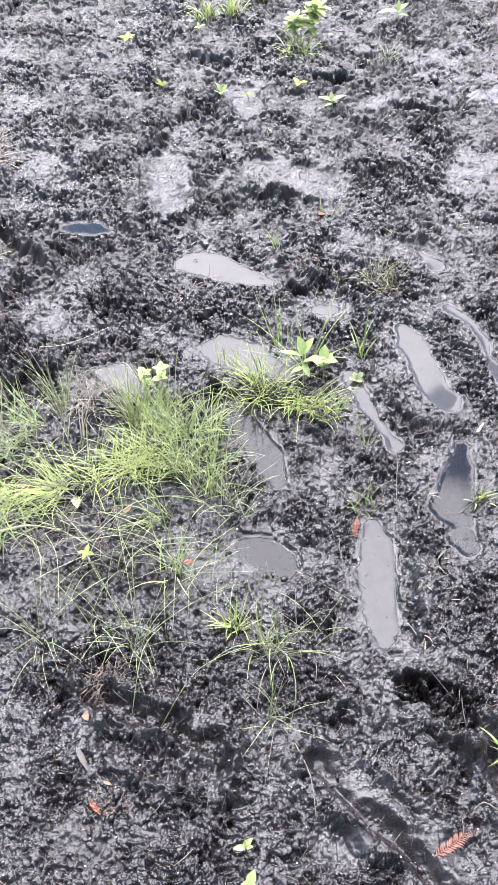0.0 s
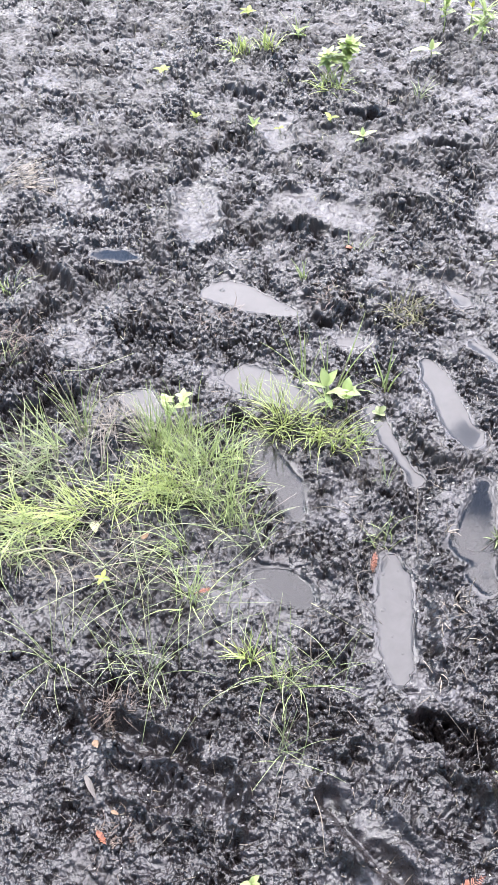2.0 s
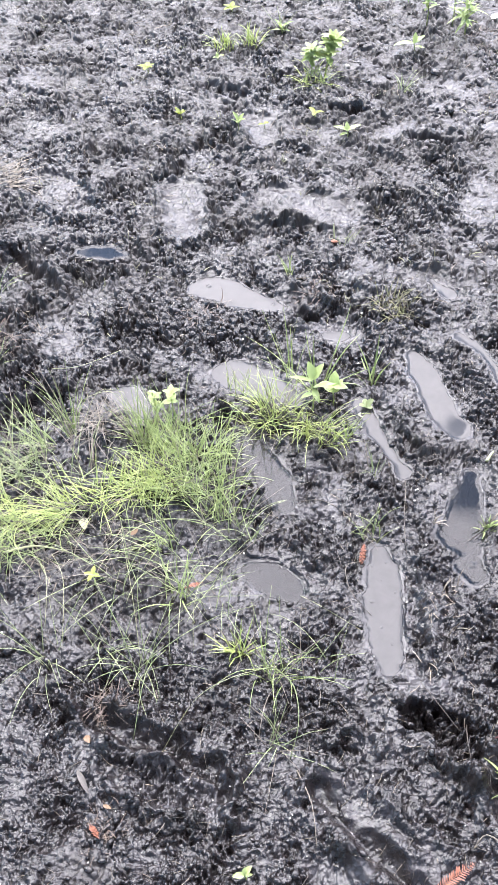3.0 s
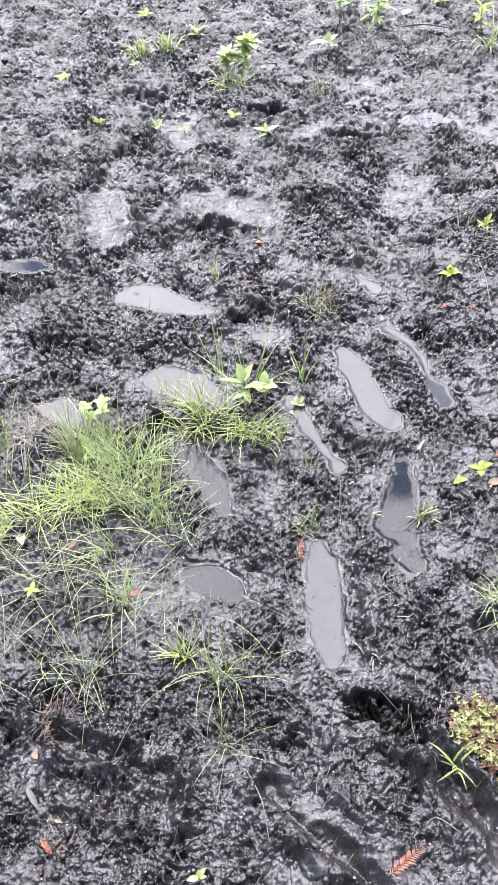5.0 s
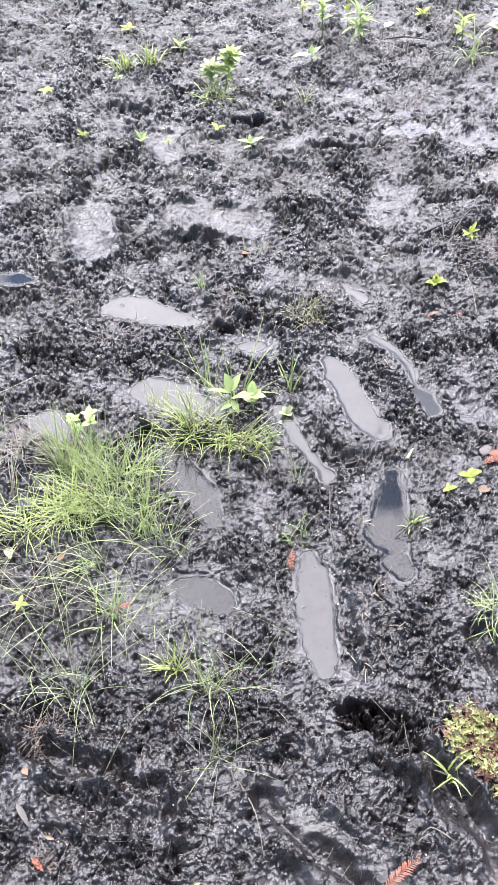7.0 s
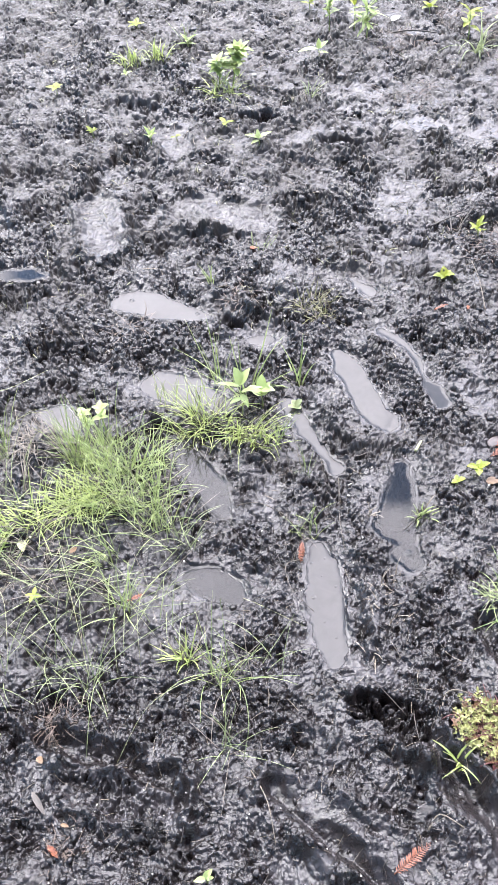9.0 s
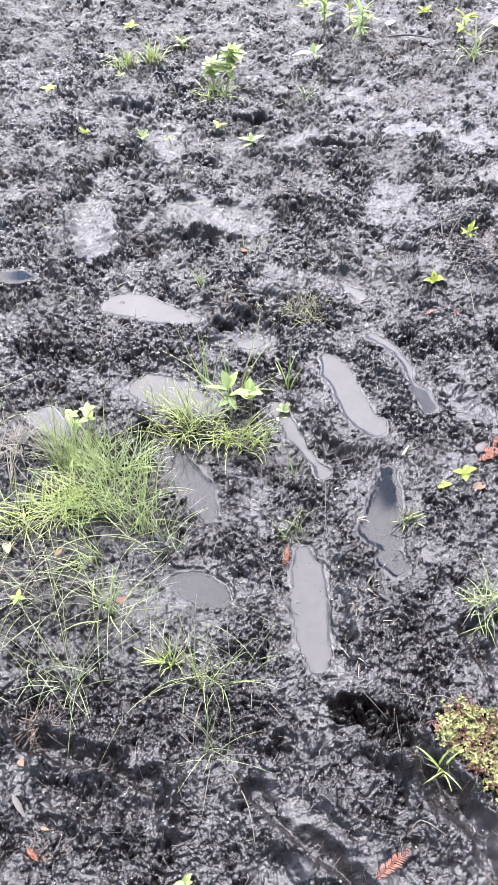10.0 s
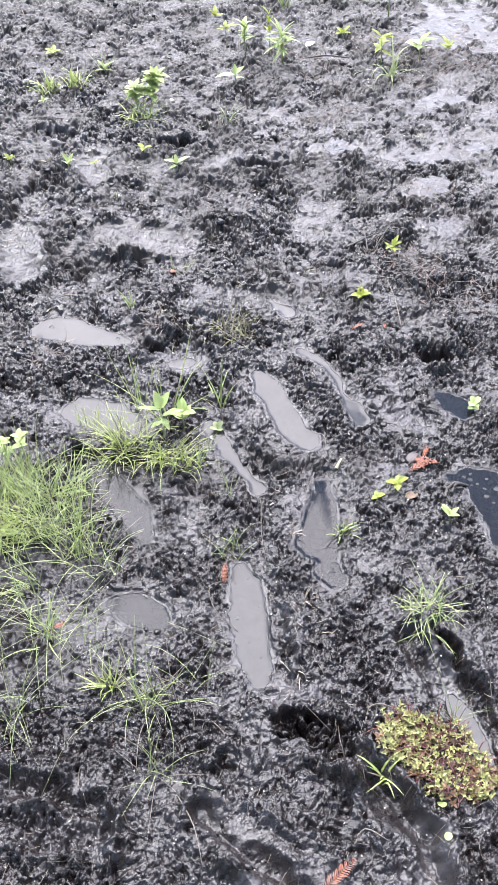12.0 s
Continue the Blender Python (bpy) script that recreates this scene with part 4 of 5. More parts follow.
leafy("seedling", 0.297, 2.680, 0.020, [(1.0, 10, 20, 0.044, 0.018, "ovate"), (1.0, 165, 15, 0.044, 0.018, "ovate"), (0.8, 95, 55, 0.03, 0.014, "ovate"), (0.6, 215, 5, 0.03, 0.014, "ovate")], SPROUT, "seedling", LEAF)
leafy("seedling", -0.027, 2.725, 0.030, rosette(5, 0.032, 0.014, "ovate", 15, rise=(10, 60), tiers=2), SPROUT, "seedling", LEAF)
leafy("seedling", 0.206, 2.795, 0.012, rosette(3, 0.030, 0.016, "ovate", 16), SPROUT, "seedling", LEAF_YELLOW)
leafy("seedling", 0.051, 2.755, 0.012, rosette(3, 0.020, 0.012, "ovate", 17), SPROUT, "seedling", LEAF_YELLOW)
leafy("leafy_plant", 0.250, 3.070, 0.115, rosette(44, 0.048, 0.021, "ovate", 18, rise=(-10, 50), tiers=7), "tall light green leafy plant on churned mud", "plant", LEAF, lean=(0.03, 0.02), thick=0.0025)
leafy("leafy_plant", 0.210, 3.080, 0.080, rosette(34, 0.044, 0.019, "ovate", 19, rise=(-10, 50), tiers=6), "tall light green leafy plant on churned mud", "plant", LEAF, thick=0.0022)
leafy("seedling", 0.565, 3.240, 0.025, [(1.0, 190, 5, 0.075, 0.028, "ovate"), (1.0, 30, 25, 0.045, 0.022, "ovate"), (1.0, 80, 60, 0.035, 0.016, "ovate"), (0.5, -20, 5, 0.035, 0.018, "ovate")], "low plant with one long light green leaf", "seedling", LEAF)
leafy("leafy_plant", 0.750, 3.340, 0.110, rosette(34, 0.065, 0.014, "lance", 20, rise=(-25, 55), tiers=8), "bushy bright green plant with narrow leaves", "plant", LEAF, thick=0.0025)
leafy("leafy_plant", 0.628, 3.410, 0.115, rosette(22, 0.038, 0.014, "ovate", 21, rise=(0, 60), tiers=6), "slender light green plant on far mud", "plant", LEAF, thick=0.002)
leafy("leafy_plant", 0.720, 3.420, 0.15, rosette(6, 0.035, 0.012, "lance", 22, rise=(20, 70), tiers=3), "slender light green plant on far mud", "plant", LEAF_YELLOW, thick=0.002)
leafy("seedling", 0.590, 3.630, 0.04, rosette(6, 0.045, 0.016, "ovate", 23, tiers=2), SPROUT, "seedling", LEAF_YELLOW)
leafy("seedling", 1.006, 3.480, 0.025, rosette(5, 0.036, 0.018, "ovate", 24), SPROUT, "seedling", LEAF_YELLOW)
leafy("seedling", -0.054, 3.630, 0.020, rosette(5, 0.034, 0.018, "ovate", 25), SPROUT, "seedling", LEAF_YELLOW)
leafy("seedling", -0.208, 2.850, 0.020, rosette(5, 0.028, 0.014, "ovate", 26), SPROUT, "seedling", LEAF_YELLOW)
leafy("seedling", -0.330, 3.140, 0.022, rosette(5, 0.032, 0.017, "ovate", 27), SPROUT, "seedling", LEAF_YELLOW)
leafy("seedling", 0.123, 3.420, 0.030, rosette(7, 0.045, 0.016, "ovate", 28, tiers=2), SPROUT, "seedling", LEAF)
leafy("seedling", -0.100, 3.235, 0.012, rosette(4, 0.022, 0.012, "ovate", 29), SPROUT, "seedling", LEAF)
leafy("leafy_plant", 1.229, 3.660, 0.10, rosette(8, 0.07, 0.022, "ovate", 30, rise=(10, 60), tiers=3), "bright green plant at the edge of wet silt", "plant", LEAF, thick=0.0025)
leafy("leafy_plant", 1.090, 3.260, 0.10, rosette(9, 0.055, 0.022, "ovate", 31, rise=(-20, 40), tiers=4), "yellowing plant among dead roots on mud", "plant", LEAF_YELLOW, thick=0.0025)
leafy("leafy_plant", 1.230, 3.260, 0.06, rosette(7, 0.060, 0.026, "ovate", 32, rise=(0, 40), tiers=3), "pale green plant on a mound of dead roots", "plant", LEAF, thick=0.0025)
leafy("seedling", 1.330, 3.250, 0.05, rosette(6, 0.045, 0.018, "ovate", 33, tiers=2), "pale green plant on a mound of dead roots", "seedling", LEAF_YELLOW)
leafy("seedling", 0.572, 3.760, 0.03, rosette(6, 0.04, 0.018, "ovate", 34, tiers=2), SPROUT, "seedling", LEAF_YELLOW)
leafy("seedling", 0.252, 1.540, 0.012, rosette(4, 0.022, 0.014, "round", 35), "small withered seedling at a puddle's end", "seedling", GRASS_DULL)


# ---- the mat of creeping plants ----
def build_mat():
    ob = tagged(thing("creeping_plant", 0.493, 0.708), "mat of tiny yellow-green leaves on red stems", "plant")
    r = random.Random(77)
    z0 = ob.matrix_basis.translation.z
    stars = []
    for k in range(6):
        pieces = []
        count = r.choice((9, 10, 11))
        for i in range(count):
            length = r.uniform(0.006, 0.010)
            v, f = leaf_shape(length, length * r.uniform(0.34, 0.46), "ovate", 30, 0.2, 4)
            m = pose(0.011 * (i % 2), 0.004 * (i % 2), -0.003 * (i % 2), 0, -r.uniform(20, 70), i * 360 / count + r.uniform(-25, 25))
            pieces.append(([tuple(m @ Vector(p)) for p in v], f))
        stars.append(mesh_of("leaf_rosette", *gather(pieces), (LEAF_MAT, LEAF_MAT, LEAF_DEAD, LEAF_MAT, LEAF_RED, LEAF_MAT)[k]))
    red = mesh_of("stem", *tube([(0, 0, 0), (0.008, 0.001, 0.006), (0.017, 0.0, 0.008), (0.026, -0.002, 0.006)], [0.0011, 0.0010, 0.0009, 0.0007], 4), LEAF_RED)
    along, over = Vector((0.76, -0.65, 0)), Vector((0.65, 0.76, 0))
    spots = []
    while len(spots) < 660:
        u, v = r.uniform(-1, 1), r.uniform(-1, 1)
        if u ** 4 + v ** 4 < 1 - 0.5 * r.random():
            spots.append(along * (u * 0.108) + over * (v * 0.058 * (1 + 0.2 * math.sin(5 * u + 1))))
    zs = ground_height(np.array([p.x + 0.493 for p in spots]), np.array([p.y + 0.708 for p in spots]))[0] - z0
    for i, p in enumerate(spots):
        if i % 10 < 3:
            part("stem", red, ob, m=pose(p.x, p.y, max(zs[i], -0.02) + r.uniform(0.002, 0.012), r.uniform(-30, 30), r.uniform(-40, 20), r.uniform(0, 360)))
        else:
            part("leaf_rosette", stars[r.randrange(6)], ob,
                 m=pose(p.x, p.y, max(zs[i], -0.02) + r.uniform(0.006, 0.022), r.uniform(-25, 25), r.uniform(-25, 25), r.uniform(0, 360)) @ Matrix.Scale(r.uniform(0.45, 1.05), 4))
    return ob


build_mat()

# ---- single fallen things ----
def lying_leaf(name, x, y, length, width, kind, turn, material, label, category="leaf", lift=0.002, bend=20):
    me = mesh_of(name, *leaf_shape(length, width, kind, bend, 0.18), material)
    ob = new(name, me)
    ob.matrix_basis = lie(x, y, turn, length, lift * 0.4)
    return tagged(ob, label, category)


ROUND = "single round bright green leaf lying on mud"
for x, y, size, turn in ((0.459, 0.575, 0.013, 20), (0.471, 0.622, 0.016, 80), (0.418, 0.735, 0.020, 10), (0.462, 0.690, 0.017, 150), (0.478, 0.687, 0.013, 60), (0.560, 0.742, 0.013, 200)):
    lying_leaf("round_leaf", x, y, size, size * 0.85, "round", turn, LEAF, ROUND, "leaf", 0.010)
lying_leaf("dead_leaf", 0.597, 1.259, 0.030, 0.019, "ovate", -5, LEAF_DEAD, "small salmon-brown dead leaf lying on mud", lift=0.006)
lying_leaf("dead_leaf", 0.215, 2.148, 0.022, 0.013, "ovate", 10, LEAF_RUST, "small orange-brown dead leaf on mud", lift=0.008)
lying_leaf("dead_leaf", -0.325, 1.235, 0.034, 0.017, "ovate", -75, STRAW_PALE, "pale dry leaf stuck in the grass", lift=0.03)
lying_leaf("dead_leaf", -0.225, 1.18, 0.022, 0.010, "ovate", 60, LEAF_DEAD, "small pale dry leaf under the grass", lift=0.02)
lying_leaf("dead_leaf", 0.232, 1.515, 0.024, 0.014, "ovate", 15, PALE, "pale leaf floating at a puddle's end", lift=0.012)
lying_leaf("dead_leaf", -0.268, 0.782, 0.017, 0.010, "ovate", -60, LEAF_DEAD, "orange and green rotting leaf in mud", lift=0.008)
lying_leaf("dead_leaf", -0.230, 0.672, 0.014, 0.006, "lance", -20, LEAF_DEAD, "tan scrap of dead leaf in mud", lift=0.008)
lying_leaf("bark_chip", -0.275, 0.725, 0.044, 0.010, "lance", -60, TWIG, "grey strip of bark lying in mud", "bark", lift=0.012)
lying_leaf("dead_leaf", 0.86, 3.44, 0.05, 0.03, "ovate", 40, PALE, "pale dry leaf on far mud", lift=0.015)


def fern_frond(x, y, length, turn, rise, label, seed, leaflets=15, curl=20.0, lift=0.002, leaf_len=0.17):
    """A dropped conifer twig: a thin rib with two rows of flat needles."""
    ob = tagged(thing("conifer_twig", x, y, 0.0, turn), label, "twig", "rust-brown conifer twigs")
    ob.matrix_basis = lie(x, y, turn, length, lift)
    r = random.Random(seed)
    pts, p, e = [], Vector((0, 0, 0)), radians(rise)
    for i in range(9):
        pts.append(tuple(p))
        p = p + Vector((math.cos(e), 0.06 * i / 8, math.sin(e))) * (length / 8)
        e -= radians(curl) / 8
    part("rib", mesh_of("rib", *tube(pts, [0.0009 - 0.00006 * i for i in range(9)], 4), LEAF_RUST), ob)
    needle = mesh_of("needle", *leaf_shape(length * leaf_len, 0.0019, "lance", 20, 0.1, 3), LEAF_RUST)
    for i in range(leaflets):
        k = 0.08 + 0.9 * i / leaflets
        a = Vector(pts[int(k * 8)]).lerp(Vector(pts[min(8, int(k * 8) + 1)]), k * 8 % 1)
        size = math.sin(math.pi * (0.15 + 0.8 * k)) * r.uniform(0.85, 1.1)
        for side in (1, -1):
            part("needle", needle, ob, m=pose(a.x, a.y, a.z, side * 8, -r.uniform(0, 18), side * r.uniform(48, 64)) @ Matrix.Scale(size, 4))
    return ob


RUST = "rust-orange dead conifer twig lying on mud"
fern_frond(0.262, 0.540, 0.072, 28, 8, RUST, 1, 17)
fern_frond(0.204, 1.115, 0.045, 75, 45, "curled rust-red conifer twig beside a puddle", 2, 14, 60)
fern_frond(-0.228, 0.615, 0.036, 125, 8, "small faded red conifer twig in mud", 3, 12)
fern_frond(0.620, 1.315, 0.070, 25, 6, RUST, 4, 16)
fern_frond(0.640, 1.345, 0.050, -20, 6, RUST, 5, 14)
fern_frond(0.665, 1.355, 0.045, 60, 10, RUST, 10, 12)
fern_frond(0.655, 1.318, 0.040, 100, 10, RUST, 11, 12)
fern_frond(0.690, 1.330, 0.050, 150, 6, RUST, 6, 14)
fern_frond(-0.120, 1.062, 0.035, 10, 20, "small rust conifer twig in the grass", 7, 10, lift=0.02)
fern_frond(0.620, 1.795, 0.040, 20, 5, RUST, 8, 10)
fern_frond(0.700, 1.790, 0.035, 70, 5, RUST, 9, 10)


def stick(name, points, thick, material, label, category="twig", lift=0.004):
    """A stick or stalk through points (x, y, height over the ground)."""
    pts = [Vector((x, y, ground_z(x, y) + z + lift)) for x, y, z in points]
    line = []
    for i in range(len(pts) - 1):
        a, b, c, d = pts[max(i - 1, 0)], pts[i], pts[i + 1], pts[min(i + 2, len(pts) - 1)]
        for k in (0.0, 0.25, 0.5, 0.75):
            line.append(tuple(0.5 * (2 * b + (c - a) * k + (2 * a - 5 * b + 4 * c - d) * k * k + (3 * b - a - 3 * c + d) * k ** 3)))
    line.append(tuple(pts[-1]))
    n = len(line)
    return tagged(new(name, mesh_of(name, *tube(line, [thick * (1 - 0.55 * i / n) for i in range(n)], 6), material)), label, category)


STALK = "thin dry straw-coloured stalk lying on mud"
stick("twig", [(0.325, 0.595, 0.0), (0.345, 0.610, 0.012), (0.375, 0.585, 0.004)], 0.0016, STRAW, "bent pale twig lying on mud")
stick("twig", [(0.385, 0.765, 0.0), (0.400, 0.800, 0.02), (0.425, 0.800, 0.02), (0.455, 0.785, 0.012)], 0.0017, STRAW, "bent pale twig beside the creeping plant")
stick("twig", [(0.690, 1.245, 0.004), (0.705, 1.262, 0.008), (0.735, 1.270, 0.004)], 0.0042, TWIG, "short dark stick lying at a puddle")
stick("twig", [(0.478, 1.360, 0.004), (0.488, 1.375, 0.007), (0.497, 1.388, 0.004)], 0.0036, STRAW_PALE, "short pale brown pod lying on mud", "pod")
stick("twig", [(0.385, 1.180, 0.022), (0.410, 1.172, 0.026), (0.435, 1.180, 0.024), (0.447, 1.200, 0.012)], 0.0015, TWIG, "thin dark twig lying in a puddle")
stick("twig", [(0.83, 3.36, 0.01), (0.90, 3.31, 0.012), (0.99, 3.30, 0.006)], 0.0045, TWIG, "long brown stick lying on far mud")
stick("twig", [(0.745, 2.12, 0.0), (0.75, 2.16, 0.03), (0.755, 2.22, 0.035)], 0.0024, TWIG, "dark twig standing out of the mud")
stick("twig", [(0.70, 2.17, 0.0), (0.78, 2.19, 0.02), (0.86, 2.23, 0.01)], 0.0022, TWIG, "dark twig lying across churned mud")
stick("twig", [(0.76, 2.12, 0.01), (0.83, 2.20, 0.02), (0.88, 2.22, 0.0)], 0.0018, TWIG, "dark twig lying across churned mud")
stick("twig", [(0.74, 1.78, 0.0), (0.745, 1.86, 0.02), (0.75, 1.95, 0.03)], 0.0016, STRAW, "thin dry twig over a dark hole")
stick("twig", [(0.28, 0.86, 0.01), (0.31, 0.82, 0.02), (0.335, 0.785, 0.01)], 0.0009, TWIG, STALK)
stick("twig", [(0.35, 0.80, 0.0), (0.345, 0.77, 0.01), (0.345, 0.735, 0.0)], 0.0012, TWIG, "dark thin root at the edge of a hole", "root")
stick("dry_stalk", [(0.312, 1.340, 0.0), (0.305, 1.28, 0.02), (0.292, 1.20, 0.02), (0.290, 1.13, 0.0)], 0.0011, STRAW, STALK, "stalk")
stick("dry_stalk", [(0.10, 1.27, 0.0), (0.14, 1.255, 0.02), (0.19, 1.21, 0.025), (0.22, 1.15, 0.015)], 0.0011, STRAW, STALK, "stalk")
stick("dry_stalk", [(0.205, 1.12, 0.006), (0.175, 1.10, 0.01), (0.180, 1.05, 0.01), (0.215, 1.01, 0.004)], 0.0011, STRAW, STALK, "stalk")
stick("dry_stalk", [(0.040, 0.895, 0.02), (-0.03, 0.86, 0.05), (-0.09, 0.825, 0.05), (-0.145, 0.765, 0.01)], 0.0006, STRAW_PALE, "long pale grass stalk arching over mud", "stalk")
stick("dry_stalk", [(0.04, 0.89, 0.02), (0.07, 0.84, 0.05), (0.075, 0.78, 0.03), (0.06, 0.74, 0.0)], 0.0012, GRASS_DULL, "long pale grass stalk arching over mud", "stalk")
stick("dry_stalk", [(-0.01, 0.84, 0.0), (0.02, 0.80, 0.015), (0.055, 0.765, 0.004)], 0.0014, STRAW, STALK, "stalk")
stick("dry_stalk", [(0.07, 0.72, 0.0), (0.09, 0.66, 0.01), (0.095, 0.60, 0.004)], 0.0011, STRAW, STALK, "stalk")
stick("dry_stalk", [(-0.46, 1.145, 0.02), (-0.40, 1.15, 0.03), (-0.34, 1.15, 0.012)], 0.0022, STRAW_PALE, "thick pale dry stalk at the grass's edge", "stalk")
stick("dry_stalk", [(-0.29, 1.13, 0.0), (-0.20, 1.18, 0.04), (-0.10, 1.19, 0.045), (-0.05, 1.17, 0.03)], 0.0007, STRAW_PALE, STALK, "stalk")
stick("dry_stalk", [(-0.43, 1.62, 0.04), (-0.36, 1.60, 0.07), (-0.28, 1.66, 0.07)], 0.0007, STRAW_PALE, "pale dry stalk sticking out of the grass", "stalk")
stick("dry_stalk", [(-0.26, 1.58, 0.06), (-0.23, 1.53, 0.08), (-0.20, 1.47, 0.05)], 0.0013, PALE, "pale dry stalk sticking out of the grass", "stalk")
stick("dry_stalk", [(-0.15, 0.95, 0.0), (-0.17, 0.86, 0.07), (-0.19, 0.77, 0.02)], 0.0009, GRASS_DULL, "thin pale grass stalk arching over mud", "stalk")
for line in ([(-0.395, 1.50, 0.01), (-0.33, 1.47, 0.07), (-0.26, 1.45, 0.075), (-0.21, 1.40, 0.02)], [(-0.345, 1.40, 0.02), (-0.30, 1.45, 0.075), (-0.25, 1.47, 0.06)],
             [(-0.50, 1.46, 0.03), (-0.42, 1.44, 0.06), (-0.36, 1.43, 0.05)], [(-0.40, 1.13, 0.02), (-0.365, 1.07, 0.06), (-0.36, 0.98, 0.02)], [(-0.37, 1.14, 0.02), (-0.33, 1.05, 0.07), (-0.325, 0.94, 0.01)],
             [(-0.19, 0.92, 0.0), (-0.205, 1.02, 0.08), (-0.23, 1.13, 0.10)], [(-0.27, 1.18, 0.03), (-0.16, 1.08, 0.08), (-0.07, 0.98, 0.01)], 
             [(0.09, 1.06, 0.0), (0.12, 0.99, 0.05), (0.19, 0.96, 0.03)], [(-0.02, 1.14, 0.02), (-0.09, 1.03, 0.06), (-0.10, 0.93, 0.0)]):
    stick("dry_stalk", line, 0.0006, STRAW_PALE, "thin bleached grass stalk arching over mud", "stalk")
stick("twig", [(0.674, 1.237, 0.0), (0.682, 1.252, 0.010), (0.703, 1.266, 0.012), (0.731, 1.271, 0.002)], 0.0042, TWIG, "short dark stub of root bent towards a puddle", "root")


def pebble(x, y, rx, ry, rz, material, label, category, name, seed):
    bm = bmesh.new()
    bmesh.ops.create_icosphere(bm, subdivisions=3, radius=1.0)
    for v in bm.verts:
        v.co *= 1 + 0.16 * noise.noise(v.co * 1.3 + Vector((seed, 0, 0)))
        v.co = Vector((v.co.x * rx, v.co.y * ry, v.co.z * rz))
    me = bpy.data.meshes.new(name)
    bm.to_mesh(me)
    bm.free()
    me.materials.append(material)
    me.polygons.foreach_set("use_smooth", np.ones(len(me.polygons), bool))
    ob = new(name, me)
    ob.matrix_basis = pose(x, y, ground_z(x, y) + rz * 0.3, 0, 0, seed * 40)
    return tagged(ob, label, category)


pebble(0.648, 1.368, 0.020, 0.014, 0.005, STONE, "smooth pinkish pebble half sunk in mud", "pebble", "pebble", 1)
pebble(0.243, 0.792, 0.0036, 0.0036, 0.004, LEAF_YELLOW, "tiny yellow bud lying on mud", "bud", "flower_bud", 2)
pebble(0.33, 3.13, 0.012, 0.010, 0.009, PALE, "pale pebble beside the leafy plant", "pebble", "pebble", 3)


# ---- litter and crumbs past counting ----
def spread_points(count, seed):
    """Random places over the ground, thinning out with the distance."""
    r = np.random.RandomState(seed)
    y = 0.42 + 3.7 * r.random_sample(count) ** 1.35
    x = 0.07 + 0.09 * (y - 0.4) + (0.52 + 0.235 * (y - 0.4)) * r.uniform(-1, 1, count)
    return x, y, r


def dry_ground(x, y):
    """Mask of places outside the water."""
    wet = np.zeros(len(x), bool)
    for nodes, deep, kind, label in PUDDLES:
        wet |= shore(x, y, nodes) < 0.004
    return ~wet


def build_crumbs(count=5200):
    x, y, r = spread_points(count, 31)
    keep = dry_ground(x, y)
    x, y = x[keep], y[keep]
    z, silt = ground_height(x, y)[:2]
    keep = silt < r.uniform(0.05, 0.5, len(x))
    x, y, z = x[keep], y[keep], z[keep]
    bm = bmesh.new()
    bmesh.ops.create_icosphere(bm, subdivisions=1, radius=1.0)
    ball = np.array([v.co[:] for v in bm.verts])
    tri = np.array([[v.index for v in f.verts] for f in bm.faces])
    bm.free()
    verts, faces = [], []
    for i in range(len(x)):
        size = 0.0030 * math.exp(r.normal(0, 0.45)) * (0.8 + 0.25 * y[i])
        shape = ball * (1 + r.uniform(-0.5, 0.4, (len(ball), 1)))
        shape = shape * np.array([r.uniform(0.7, 1.7), r.uniform(0.7, 1.3), r.uniform(0.5, 0.9)]) * size
        a = r.uniform(0, 6.283)
        spin = np.array([[math.cos(a), -math.sin(a), 0], [math.sin(a), math.cos(a), 0], [0, 0, 1]])
        verts.append(shape @ spin.T + np.array([x[i], y[i], z[i] + size * 0.05]))
        faces.append(tri + i * len(ball))
    me = mesh_of("mud_crumbs", np.concatenate(verts).tolist(), np.concatenate(faces).tolist(), MUD)
    return tagged(new("mud_crumbs", me), "black crumbs of churned mud lying about", "mud", kind="stuff")


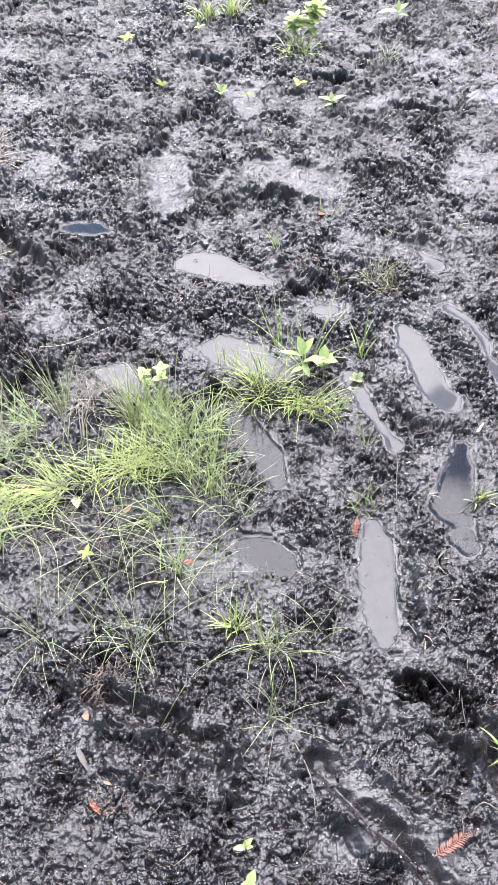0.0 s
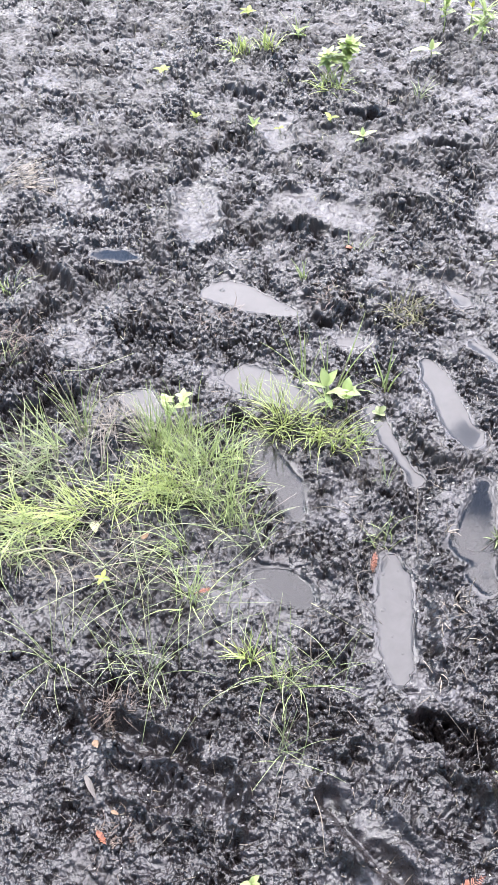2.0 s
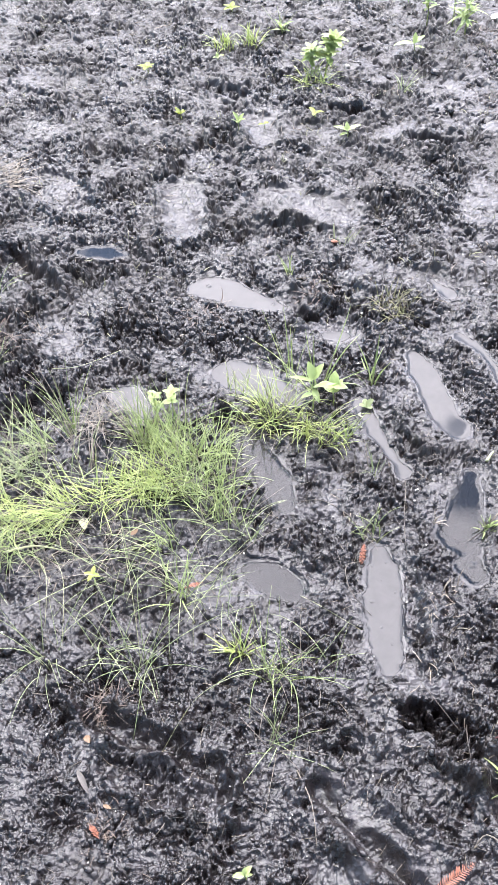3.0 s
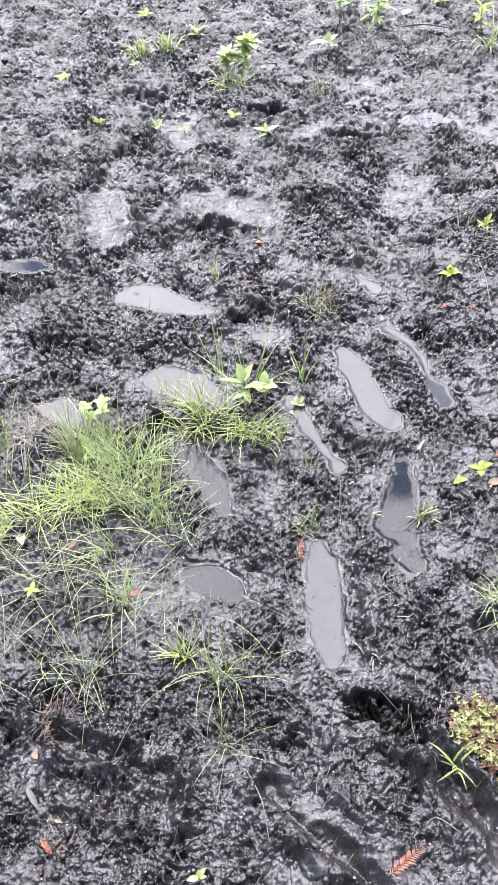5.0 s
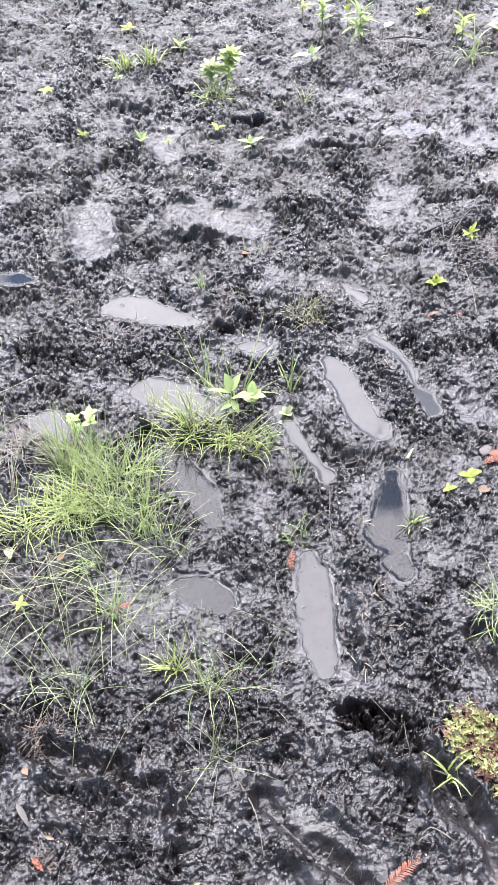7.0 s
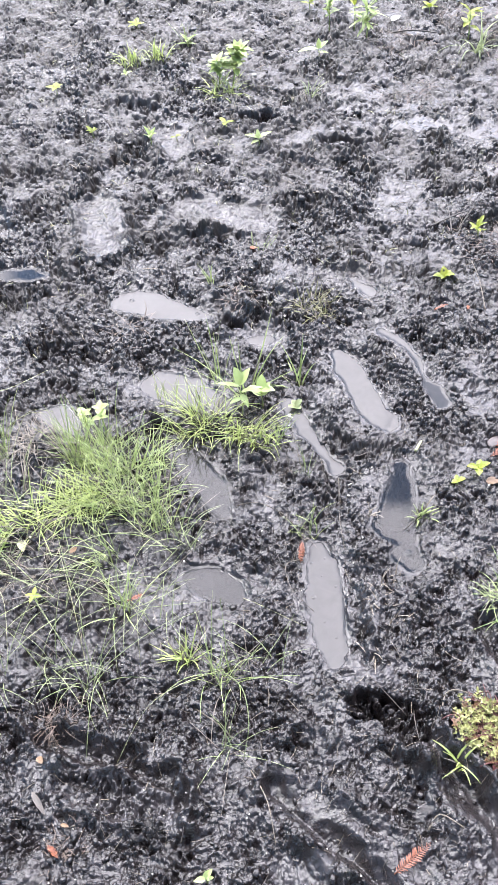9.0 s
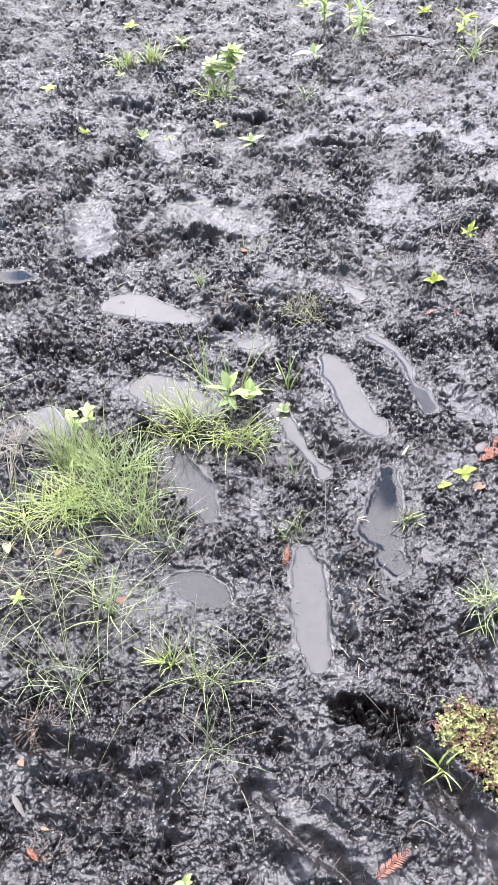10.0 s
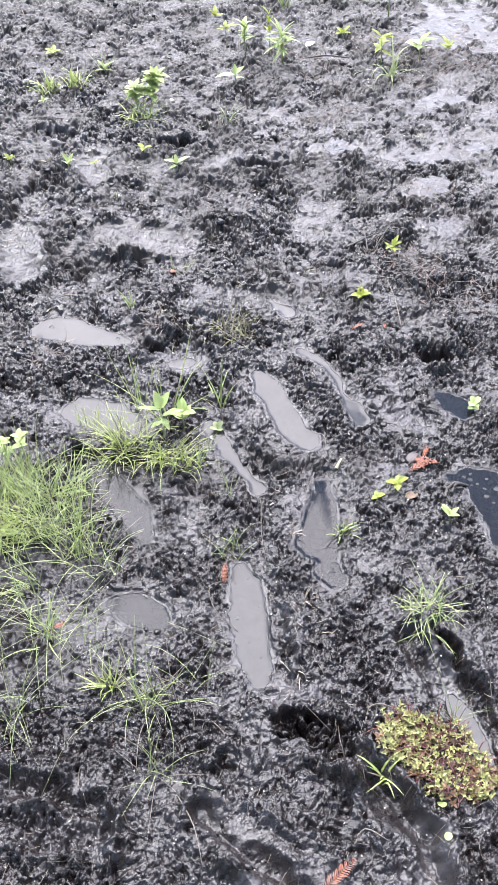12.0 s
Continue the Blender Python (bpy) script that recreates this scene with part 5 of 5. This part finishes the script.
def build_litter(name, count, seed, lengths, thick, material, label, lift=0.002):
    x, y, r = spread_points(count, seed)
    turn, length = r.uniform(0, 6.283, count), r.uniform(*lengths, count) * (0.8 + 0.2 * y)
    curve = r.normal(0, 0.45, count)
    keep = dry_ground(x, y) & dry_ground(x + np.cos(turn) * length, y + np.sin(turn) * length) & dry_ground(x + np.cos(turn) * length * 0.5, y + np.sin(turn) * length * 0.5)
    ks = np.linspace(0, 1, 5)
    a = turn[:, None] + curve[:, None] * ks
    px = x[:, None] + np.cumsum(np.cos(a), 1) * length[:, None] / 5
    py = y[:, None] + np.cumsum(np.sin(a), 1) * length[:, None] / 5
    gz = ground_height(px.ravel(), py.ravel())[0].reshape(px.shape)
    ends = gz[:, :1] + (gz[:, -1:] - gz[:, :1]) * ks
    pz = np.maximum(gz, ends) * 0.6 + ends * 0.4 + lift
    pieces = []
    for i in range(count):
        if keep[i]:
            t = thick * r.uniform(0.6, 1.4) * (0.7 + 0.3 * y[i])
            pieces.append(tube([(px[i, j], py[i, j], pz[i, j]) for j in range(5)], [t, t, t, t * 0.8, t * 0.4], 3))
    me = mesh_of(name, *gather(pieces), material)
    return tagged(new(name, me), label, "litter", kind="stuff")


def build_sprouts(count=700):
    """Tiny pale shoots and broken stems that stick out of the far mud."""
    x, y, r = spread_points(count, 71)
    keep = dry_ground(x, y) & (y > 1.8) & (gradient_noise(x, y, 0.30, 43) > -0.15)
    z = ground_height(x, y)[0]
    pieces = []
    for i in range(count):
        if keep[i]:
            for k in range(r.randint(2, 5)):
                pieces.append(ribbon((x[i] + r.normal(0, 0.006), y[i] + r.normal(0, 0.006), z[i] - 0.002), r.uniform(0, 360), r.uniform(0.008, 0.030), r.uniform(0.0010, 0.0022),
                                     r.uniform(5, 75), r.uniform(0, 70), r.uniform(-40, 40), 4))
    me = mesh_of("pale_shoots", *gather(pieces), SHOOT)
    return tagged(new("pale_shoots", me), "pale yellowish shoots and broken stems in mud", "litter", kind="stuff")


def build_flecks(count=1000):
    x, y, r = spread_points(count, 61)
    keep = dry_ground(x, y)
    z = ground_height(x, y)[0]
    pieces = []
    for i in range(count):
        if keep[i]:
            s = r.uniform(0.0007, 0.0017) * (0.55 + 0.6 * y[i])
            v, f = leaf_shape(s * 2.4, s * 1.7, "round", 60, 0.3, 3)
            m = pose(x[i], y[i], z[i] + 0.0015, r.uniform(-40, 40), r.uniform(-40, 40), r.uniform(0, 360))
            pieces.append(([tuple(m @ Vector(p)) for p in v], f))
    me = mesh_of("pale_flecks", *gather(pieces), PALE)
    return tagged(new("pale_flecks", me), "pale scraps of petals and seeds on mud", "litter", kind="stuff")


build_crumbs()
build_litter("straw_litter", 1500, 41, (0.010, 0.05), 0.0005, LITTER, "short dry straw and rootlets strewn on mud")
build_litter("root_litter", 1300, 43, (0.008, 0.04), 0.0007, TWIG, "dark rootlets and fibres strewn on mud")
build_flecks()
build_sprouts()
